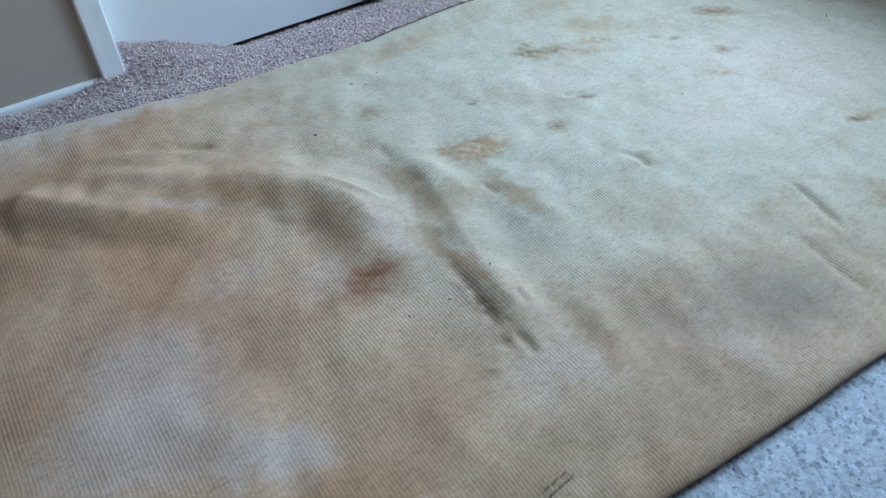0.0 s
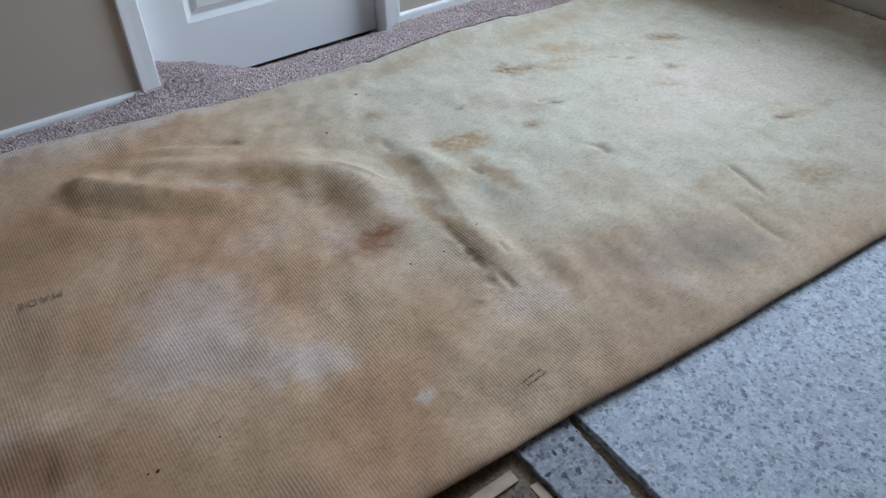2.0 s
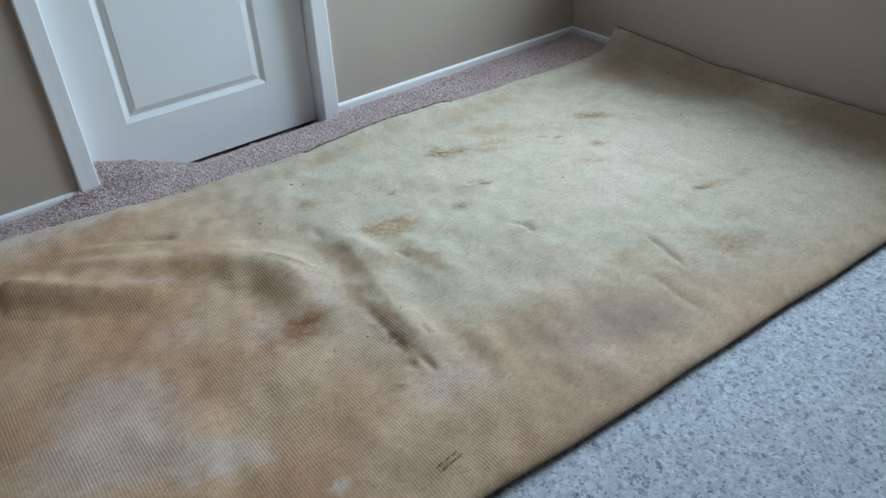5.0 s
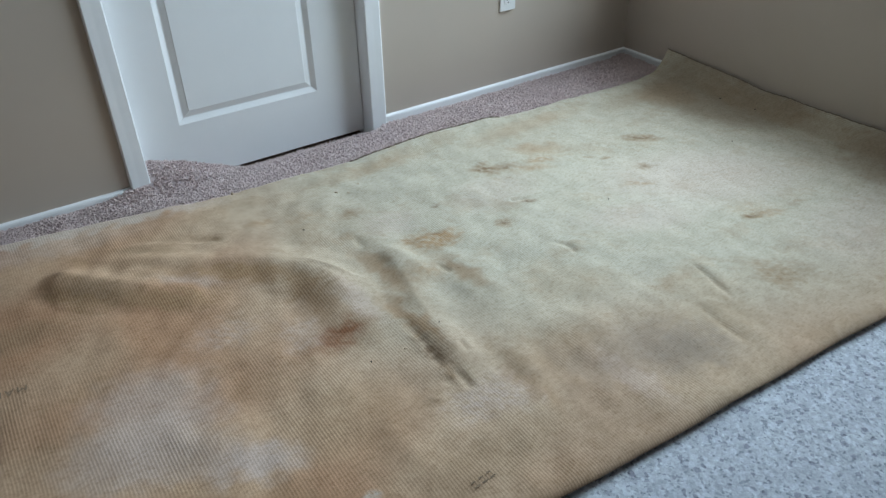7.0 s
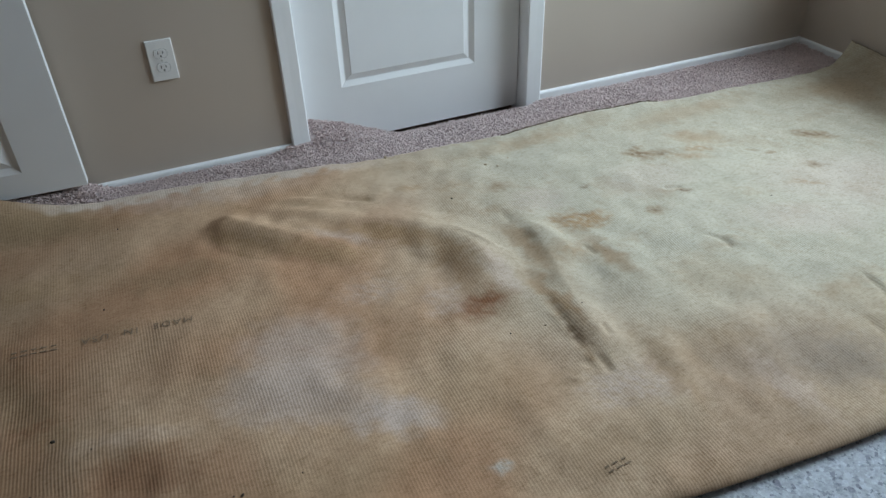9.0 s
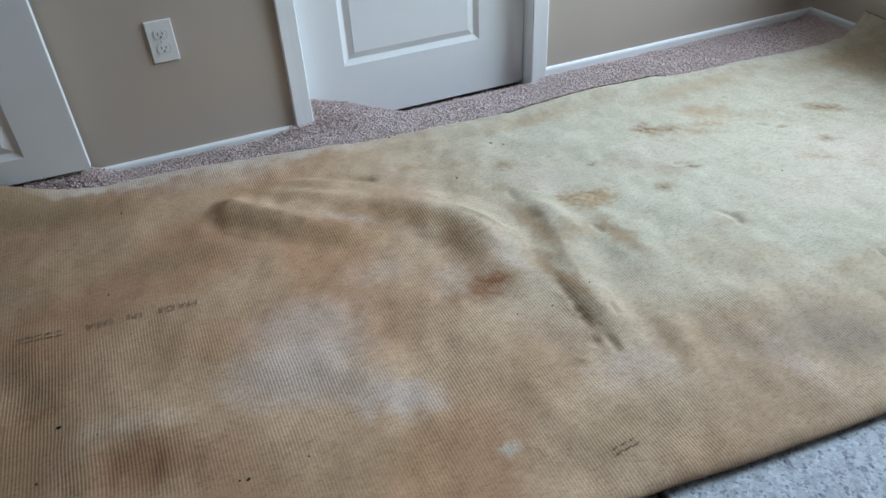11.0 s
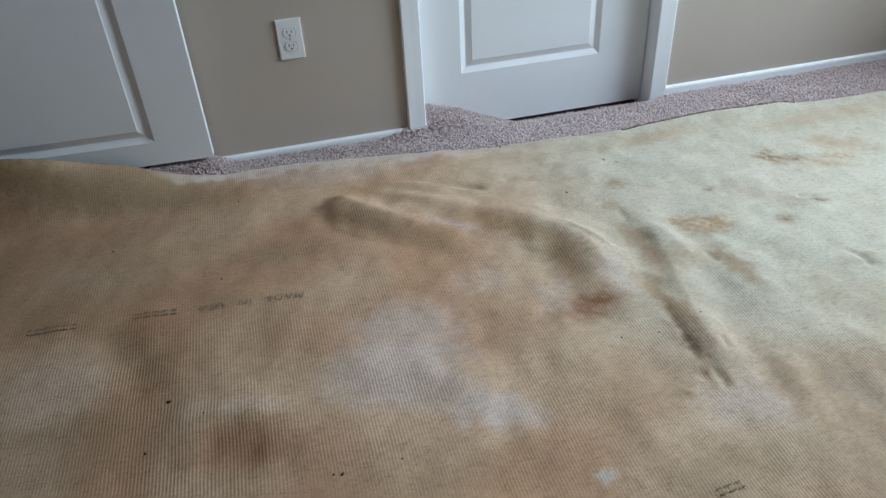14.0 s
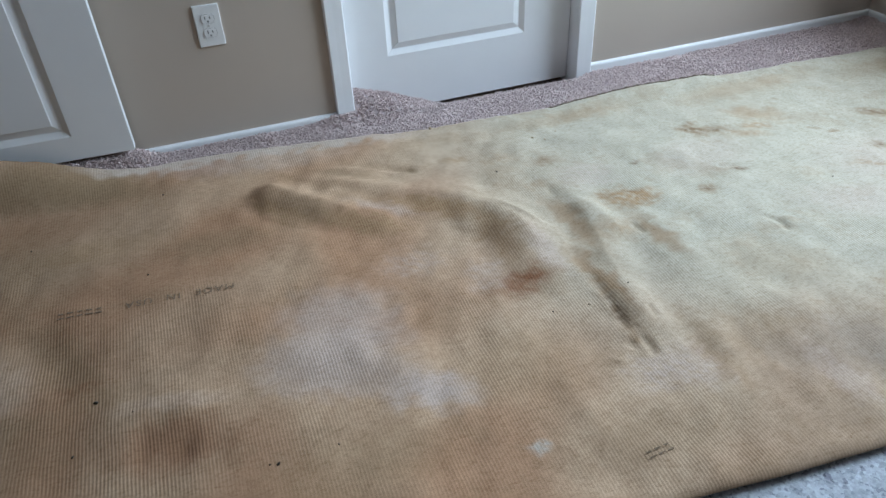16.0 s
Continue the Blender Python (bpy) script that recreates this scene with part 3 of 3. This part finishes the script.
# broad stains by the open door, and shade painted on the rise against it
WEST_BROAD = [
    (0.07, 0.90, 0.14, 0.05, -12, CHALK, 0.6),
    # the three darkest browns put the rising face's shade into the colour
    (-0.75, 1.4, 0.3, 0.2, 0, BROWN, 0.4), (-0.6, 0.85, 0.2, 0.1, 0, BROWN, 0.35), (-0.42, 1.74, 0.2, 0.085, -25, (0.255, 0.17, 0.095), 0.6), (0.02, 1.72, 0.25, 0.06, -10, CHALK, 0.4),
    (0.05, 0.6, 0.16, 0.08, 0, OCHRE, 0.35), (0.1, 0.98, 0.12, 0.1, -20, CHALK, 0.65), (-0.52, 1.72, 0.22, 0.05, -8, BROWN, 0.85), (-0.82, 1.79, 0.2, 0.055, -20, (0.255, 0.17, 0.095), 0.95),
    (-0.62, 1.02, 0.1, 0.09, 0, CHALK, 0.25), (0.06, 0.83, 0.15, 0.06, -20, CHALK, 0.7), (-0.45, 1.06, 0.19, 0.045, -62, BROWN, 0.55), (-0.24, 0.765, 0.14, 0.07, -10, (0.36, 0.20, 0.115), 0.45),
    (-0.4, 1.44, 0.14, 0.05, 0, OCHRE, 0.35),
]
# middling stains by the open door, with painted light and shade on folds
WEST_MIDDLING = [
    (-0.12, 1.36, 0.12, 0.05, -10, BROWN, 0.45), (-0.25, 0.77, 0.10, 0.055, -10, RUST, 0.5), (-0.6, 0.91, 0.12, 0.03, 5, BROWN, 0.5), (0.1, 1.42, 0.1, 0.035, -40, BROWN, 0.45),
    (-0.25, 0.865, 0.1, 0.022, -10, CHALK, 0.2), (0.06, 1.4, 0.07, 0.03, -50, OCHRE, 0.5), (0.1, 1.58, 0.03, 0.04, 0, OCHRE, 0.5), (0.12, 0.78, 0.05, 0.02, -24, OCHRE, 0.25),
    (0.01, 1.46, 0.02, 0.05, 10, OCHRE, 0.6), (-0.42, 0.975, 0.04, 0.02, 5, RUST, 0.45),
]
# brown soil and shade of the fold valleys, both put into the colour
SOIL_AND_SHADE = (0.375, 0.235, 0.130)
FOLDED_SOIL_AND_SHADE = [
    (0.705, 1.10, 0.026, 0.13, 6, SOIL_AND_SHADE, 0.5), (0.662, 0.90, 0.024, 0.11, 8, SOIL_AND_SHADE, 0.65), (0.640, 0.79, 0.017, 0.075, 5, UMBER, 0.42), (0.630, 0.70, 0.014, 0.03, 0, SOIL_AND_SHADE, 0.6),
    (0.515, 1.10, 0.036, 0.11, 4, SOIL_AND_SHADE, 0.5), (0.44, 1.26, 0.10, 0.030, -40, SOIL_AND_SHADE, 0.5), (0.30, 1.36, 0.10, 0.025, -36, SOIL_AND_SHADE, 0.35), (0.86, 1.00, 0.026, 0.09, 8, SOIL_AND_SHADE, 0.4),
    (0.745, 0.57, 0.022, 0.09, 6, SOIL_AND_SHADE, 0.4), (0.50, 0.945, 0.090, 0.036, 8, RUST, 0.45), (0.05, 1.42, 0.09, 0.020, -52, SOIL_AND_SHADE, 0.4),
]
STAINS_AND_SHADE = EAST_BROAD + EAST_MIDDLING + EAST_SMALL + MIDDLE_BROAD + MIDDLE_MIDDLING + FOLDED_BROAD + FOLDED_MIDDLING + FOLDED_SMALL + FOLDED_SOIL_AND_SHADE + WEST_BROAD + WEST_MIDDLING


def stain_shade_colour(x, y):
    """Colour of the soiled backing by place, with some light and shade painted in."""
    warm = smooth01(-0.7, 0.6, wavy(x, y, 0.55, 11))[..., None]
    col = np.array((0.520, 0.312, 0.190)) * (1 - warm) + np.array((0.605, 0.415, 0.275)) * warm
    pale = (smooth01(0.15, 0.95, x) * (0.30 + 0.58 * smooth01(0.45, 0.95, y + 0.35 * smooth01(0.8, 1.7, x))))[..., None]
    col = col * (1 - pale) + np.array((0.525, 0.505, 0.415)) * pale
    # dirtier by the near fold, with dimmer light there put into the colour
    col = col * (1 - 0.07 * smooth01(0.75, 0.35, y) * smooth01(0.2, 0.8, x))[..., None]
    # darker to the west: soiling, and the light's falloff put into the colour
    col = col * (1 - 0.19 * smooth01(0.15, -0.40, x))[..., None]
    mott = 0.5 + 0.25 * wavy(x, y, 0.16, 12) + 0.15 * wavy(x, y, 0.06, 13)
    col = col * (0.91 + 0.11 * np.clip(mott, 0, 1))[..., None]
    soil = smooth01(0.25, 1.3, wavy(x, y, 0.22, 18) + 0.5 * wavy(x, y, 0.05, 19))[..., None] * 0.24
    col = col * (1 - soil) + np.array((0.37, 0.255, 0.155)) * soil
    qx, qy = 0.012 * wavy(x, y, 0.07, 14) + 0.004 * wavy(x, y, 0.02, 16), 0.010 * wavy(x, y, 0.06, 15) + 0.004 * wavy(x, y, 0.02, 17)
    blotch = np.clip(0.76 + 0.42 * wavy(x, y, 0.034, 20) + 0.26 * wavy(x, y, 0.013, 24), 0.12, 1.15)
    for sx, sy, a, b, turn, c, strength in STAINS_AND_SHADE:
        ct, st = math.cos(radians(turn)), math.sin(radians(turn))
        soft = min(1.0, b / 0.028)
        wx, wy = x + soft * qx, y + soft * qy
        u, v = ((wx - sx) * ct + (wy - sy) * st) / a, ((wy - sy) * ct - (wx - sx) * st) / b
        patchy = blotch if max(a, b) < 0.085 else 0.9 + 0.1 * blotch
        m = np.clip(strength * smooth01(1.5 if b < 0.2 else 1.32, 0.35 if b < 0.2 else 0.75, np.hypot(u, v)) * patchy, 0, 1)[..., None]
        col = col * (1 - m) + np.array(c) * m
    pale = (0.9 * smooth01(0.060, 0.022, far_edge(x) - y + 0.014 * wavy(x, y, 0.08, 26)) * smooth01(0.62, 0.25, x) * smooth01(-0.5, -0.3, x))[..., None]
    return col * (1 - pale) + np.array((0.64, 0.55, 0.475)) * pale


def turned_carpet():
    """A fine sheet from the far edge to the roll of the fold, with a raw edge and the fold's belly."""
    step = 0.005
    xs = np.arange(-1.7, 2.392, step)
    n_y = 270
    rows_x, rows_y, rows_z = [], [], []
    far, near = far_edge(xs) + 0.003 * wavy(xs, 0 * xs, 0.25, 21) + 0.0012 * wavy(xs, 0 * xs, 0.03, 22), near_edge(xs) + 0.004 * wavy(xs, 0 * xs, 0.5, 23)
    roll = 0.028
    rows_x += [xs, xs]
    rows_y += [far - 0.006, far + 0.001]
    zt = back_height(xs, far)
    rows_z += [zt - 0.013, zt - 0.010]
    for k in range(n_y):
        v = k / (n_y - 1)
        y = far + (near + roll - far) * v
        rows_x.append(xs)
        rows_y.append(y)
        rows_z.append(back_height(xs, y))
    z_end = rows_z[-1]
    r_z = (z_end - 0.008) / 2
    for k in range(1, 15):
        a = math.pi * k / 14
        rows_x.append(xs)
        rows_y.append(near + roll - roll * math.sin(a) if k < 8 else near + 0.6 * roll * (1 - math.sin(a)))
        rows_z.append(z_end - 1.36 * r_z * (1 - math.cos(a)) if k < 8 else z_end - 1.36 * r_z + 0.64 * r_z * math.cos(a))
    X, Y, Z = np.array(rows_x), np.array(rows_y), np.array(rows_z)
    m, n = X.shape
    verts = np.stack([X, Y, Z], -1).reshape(-1, 3)
    idx = np.arange(m * n).reshape(m, n)
    faces = np.stack([idx[:-1, :-1], idx[1:, :-1], idx[1:, 1:], idx[:-1, 1:]], -1).reshape(-1, 4)
    me = bpy.data.meshes.new("turned_carpet")
    me.from_pydata(verts.tolist(), [], faces.tolist())
    col = stain_shade_colour(X, Y).reshape(-1, 3)
    att = me.color_attributes.new("stain_shade", "FLOAT_COLOR", "POINT")
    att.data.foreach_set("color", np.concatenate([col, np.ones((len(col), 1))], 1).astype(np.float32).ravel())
    me.polygons.foreach_set("use_smooth", np.ones(len(faces), bool))
    me.materials.append(M_BACK)
    return new("turned_back_carpet", me)


carpet = tagged(turned_carpet(), "stained tan woven back of a folded-over wrinkled carpet", "carpet")


def edge_gap_shade(points, radius, name, label, across=(1, 0)):
    """An added dark cord along a cut edge, for its pile and shadow gap."""
    bm = bmesh.new()
    last = None
    for k, p in enumerate(points):
        now = [bm.verts.new((p[0] + across[0] * radius * math.cos(a) * random.uniform(0.7, 1.3), p[1] + across[1] * radius * math.cos(a) * random.uniform(0.7, 1.3), p[2] + radius * math.sin(a) * random.uniform(0.7, 1.3))) for a in (0, 1.26, 2.51, 3.77, 5.03)]
        if last:
            for i in range(5):
                bm.faces.new((last[i], last[(i + 1) % 5], now[(i + 1) % 5], now[i]))
        last = now
    part(name, bm, M_EDGE, carpet, label)


edge_y = np.arange(-0.0, 1.67, 0.008) + near_edge(2.39) + 0.03
edge_y = edge_y[edge_y < 1.66]
edge_z = back_height(np.full_like(edge_y, 2.388), edge_y)
edge_gap_shade([(2.3895 + 0.0012 * math.sin(k * 1.7), y, z + 0.001) for k, (y, z) in enumerate(zip(edge_y, edge_z))], 0.0018, "edge_gap_shade", "dark cord for the carpet's cut edge and the shaded gap there")
lift_x = np.arange(0.93, 1.52, 0.006)
lift_y = far_edge(lift_x) + 0.001
lift_z = back_height(lift_x, far_edge(lift_x))
edge_gap_shade([(x, y + 0.001 * math.sin(k * 2.3), z - 0.0005 + 0.0010 * math.sin(k * 0.9)) for k, (x, y, z) in enumerate(zip(lift_x, lift_y, lift_z))], 0.0034, "edge_gap_shade", "dark cord for the edge and shaded gap where the carpet lifts", (0, 1))


def height_at(x, y):
    return float(back_height(np.array([x]), np.array([y]))[0])


def on_carpet(bm, lift):
    """Lays a flat mesh, drawn in plan, onto the carpet."""
    for v in bm.verts:
        v.co.z += height_at(v.co.x, v.co.y) + lift
    return bm


def print_word(text, x, y, size, turn):
    """Printed letters that read from the wall's side, laid on the weave."""
    curve = bpy.data.curves.new("print", "FONT")
    curve.body, curve.size, curve.align_x, curve.align_y, curve.space_character = text, size, "CENTER", "CENTER", 1.25
    tmp = new("print", curve)
    bpy.context.view_layer.update()
    me = bpy.data.meshes.new_from_object(tmp.evaluated_get(bpy.context.evaluated_depsgraph_get()))
    bpy.data.objects.remove(tmp)
    bm = bmesh.new()
    bm.from_mesh(me)
    bmesh.ops.transform(bm, verts=bm.verts, matrix=Matrix.Translation((x, y, 0)) @ Matrix.Rotation(radians(180 + turn), 4, "Z"))
    part("printed_word", on_carpet(bm, 0.0022), M_INK, carpet, "faded dark printed lettering")


def print_bars(x, y, widths, height, turn):
    bm = bmesh.new()
    at = 0.0
    for w in widths:
        box(at, -height / 2, 0, at + w, -height / 2 + height * 0.22, 0.0003, bm=bm)
        box(at, height / 2 - height * 0.22, 0, at + w * 0.8, height / 2, 0.0003, bm=bm)
        at += w + 0.005
    bmesh.ops.transform(bm, verts=bm.verts, matrix=Matrix.Translation((x, y, 0)) @ Matrix.Rotation(radians(turn), 4, "Z"))
    part("printed_bars", on_carpet(bm, 0.0022), M_INK, carpet, "faded printed marks")


print_word("MADE", -0.140, 1.181, 0.028, -6)
print_word("IN", -0.229, 1.189, 0.028, -6)
print_word("USA", -0.302, 1.196, 0.028, -6)
print_bars(-0.470, 1.214, (0.014, 0.016, 0.013, 0.016, 0.014), 0.018, -6)
print_bars(-0.700, 1.232, (0.014, 0.013, 0.016, 0.013, 0.015, 0.013), 0.018, -6)
print_bars(0.50, 0.44, (0.012, 0.014, 0.012), 0.014, 5)


# ---- crumbs on the carpet ----
def crumb(x, y, size, material, label):
    bm = bmesh.new()
    bmesh.ops.create_icosphere(bm, subdivisions=1, radius=size * 0.8)
    for v in bm.verts:
        v.co = Vector((v.co.x * random.uniform(0.8, 1.5), v.co.y * random.uniform(0.5, 1.0), v.co.z * random.uniform(0.4, 0.7)))
    ob = part("crumb", bm, material)
    ob.location, ob.rotation_euler = (x, y, height_at(x, y) + size * 0.25), (0, 0, random.uniform(0, 3))
    tagged(ob, label, "debris", "crumbs on the carpet")


for cx, cy, size in ((-0.23, 1.64, 0.004), (-0.386, 0.924, 0.006), (-0.086, 0.658, 0.005), (-0.10, 0.662, 0.003), (-0.422, 0.806, 0.0035), (-0.545, 1.50, 0.0035), (-0.28, 1.295, 0.003),
                     (-0.318, 0.866, 0.0025), (0.02, 0.66, 0.0025), (0.63, 1.385, 0.004), (0.52, 0.83, 0.0028), (0.70, 0.835, 0.003), (2.02, 1.05, 0.004), (1.42, 1.02, 0.003), (2.28, 1.30, 0.005), (2.29, 1.16, 0.004)):
    crumb(cx, cy, size, M_CRUMB, "tiny dark crumb lying on the carpet back")
for cx, cy, size in ((0.548, 1.70, 0.008), (0.80, 1.52, 0.005), (0.83, 1.50, 0.005), (0.60, 0.82, 0.004), (0.88, 1.53, 0.004)):
    crumb(cx, cy, size, M_CRUMB_PALE, "small pale crumb of backing on the carpet")


# ---- carpet still lying at the wall ----
def pile_height(x, y):
    z = 0.004 + 0.002 * wavy(x, y, 0.12, 31)
    z = z + 0.010 * smooth01(0.38, 0.20, x) * smooth01(1.80, 1.90, y) + 0.008 * smooth01(2.28, 2.39, x) * smooth01(1.70, 1.78, y)
    z = z + 0.042 * smooth01(-0.20, -0.32, x) * smooth01(1.79, 1.85, y)
    lip = smooth01(1.84, 1.94, y) * np.clip((0.70 - x) / 0.32, 0, 1) * smooth01(0.2, 0.36, x)
    return z + 0.072 * lip - 0.042 * smooth01(1.84, 1.94, y) * smooth01(0.40, 0.70, x) * smooth01(1.18, 1.14, x)


def lying_carpet():
    xs, ys = np.arange(-1.7, WALL_X - 0.012, 0.02), np.arange(1.50, 1.9505, 0.01)
    bm = bmesh.new()
    X, Y = np.meshgrid(xs, ys)
    Z = pile_height(X, Y)
    grid = {}
    for j in range(len(ys)):
        for i in range(len(xs)):
            if Y[j, i] < WALL_Y - 0.005 or DOOR_L - 0.01 < X[j, i] < DOOR_R + 0.01:
                grid[i, j] = bm.verts.new((X[j, i], Y[j, i], Z[j, i]))
    for (i, j), v in list(grid.items()):
        q = [grid.get(k) for k in ((i, j), (i + 1, j), (i + 1, j + 1), (i, j + 1))]
        if all(q):
            bm.faces.new(q)
    ob = tagged(part("carpet_strip", bm, M_PILE_BASE, smooth=True), "mauve-grey cut-pile carpet strip still lying along the wall", "carpet", kind="structure")
    rng = np.random.RandomState(5)
    verts, faces = [], []
    n = 62000
    px = rng.uniform(-1.35, WALL_X - 0.02, n)
    py = far_edge(px) - 0.05 + rng.uniform(0, 1, n) * (1.948 - far_edge(px) + 0.05)
    keep = (py < WALL_Y - 0.014) | ((px > DOOR_L + 0.004) & (px < DOOR_R - 0.004))
    keep &= ~((py > WALL_Y - 0.02) & ((np.abs(px - DOOR_L + 0.03) < 0.033) | (np.abs(px - DOOR_R - 0.03) < 0.033)))
    px, py = px[keep], py[keep]
    pz = pile_height(px, py)
    for x, y, z in zip(px, py, pz):
        a, r, h = rng.uniform(0, 6.28), rng.uniform(0.0024, 0.0040), rng.uniform(0.004, 0.0065)
        lx, ly = rng.normal(0, 0.0036, 2)
        k = len(verts)
        for t in range(3):
            b = a + t * 2.094
            verts.append((x + r * math.cos(b), y + r * math.sin(b), z - 0.001))
        for t in range(3):
            b = a + 0.5 + t * 2.094
            verts.append((x + lx + r * 0.75 * math.cos(b), y + ly + r * 0.75 * math.sin(b), z + h))
        for t in range(3):
            faces.append((k + t, k + (t + 1) % 3, k + 3 + (t + 1) % 3, k + 3 + t))
        faces.append((k + 3, k + 4, k + 5))
    me = bpy.data.meshes.new("pile")
    me.from_pydata(verts, [], faces)
    me.materials.append(M_PILE)
    pile = new("pile", me)
    pile.parent = ob
    tagged(pile, "mauve-grey twisted yarn tufts", kind="stuff")


lying_carpet()


# ---- underlay and what shows between its pieces ----
def pad_sheet(outline, z_top, material, label, seed):
    """A foam sheet over a plan of four corners, its edges a little ragged."""
    rng = np.random.RandomState(seed)
    bm = bmesh.new()
    pts = []
    for (ax, ay), (bx, by) in zip(outline, outline[1:] + outline[:1]):
        k = max(2, int(math.dist((ax, ay), (bx, by)) / 0.012))
        for i in range(k):
            t = i / k
            pts.append((ax + (bx - ax) * t + rng.normal(0, 0.0012), ay + (by - ay) * t + rng.normal(0, 0.0012)))
    rings = [[bm.verts.new((x, y, z)) for x, y in pts] for z in (SUB_Z, z_top - 0.002)]
    cx, cy = sum(p[0] for p in pts) / len(pts), sum(p[1] for p in pts) / len(pts)
    rings.append([bm.verts.new((x + (0.002 if x < cx else -0.002), y + (0.002 if y < cy else -0.002), z_top)) for x, y in pts])
    k = len(pts)
    for low, high in zip(rings, rings[1:]):
        for i in range(k):
            bm.faces.new((low[i], low[(i + 1) % k], high[(i + 1) % k], high[i]))
    bm.faces.new(rings[-1])
    bmesh.ops.triangulate(bm, faces=[f for f in bm.faces if len(f.verts) > 4])
    bmesh.ops.recalc_face_normals(bm, faces=bm.faces)
    tagged(part("carpet_underlay", bm, material), label, "underlay", "underlay pieces")


pad_sheet([(0.541, SOUTH + 0.02), (WALL_X - 0.02, SOUTH + 0.02), (WALL_X - 0.02, 0.42), (0.541, 0.42)], 0.0, M_PAD, "large pale speckled foam underlay sheet on the subfloor", 1)
pad_sheet([(0.424, -0.48), (0.432, -0.48), (0.536, 0.42), (0.412, 0.42)], -0.002, M_PAD_OLD, "narrow grey speckled foam underlay offcut", 2)
pad_sheet([(WEST + 0.02, SOUTH + 0.02), (0.372, SOUTH + 0.02), (0.386, 0.306), (WEST + 0.02, 0.314)], -0.004, M_PAD_SOILED, "worn grey foam underlay piece stained brown at its corner", 3)
strip = box(WEST + 0.05, 0.318, SUB_Z, 0.384, 0.342, SUB_Z + 0.007, 0.0015)
tagged(part("wood_strip", strip, M_WOOD), "thin pale wooden strip nailed on the subfloor", "wood strip")
strip = box(0.390, -1.2, SUB_Z, 0.408, 0.300, SUB_Z + 0.006, 0.0015)
tagged(part("wood_strip", strip, M_WOOD), "thin pale wooden strip nailed on the subfloor", "wood strip")
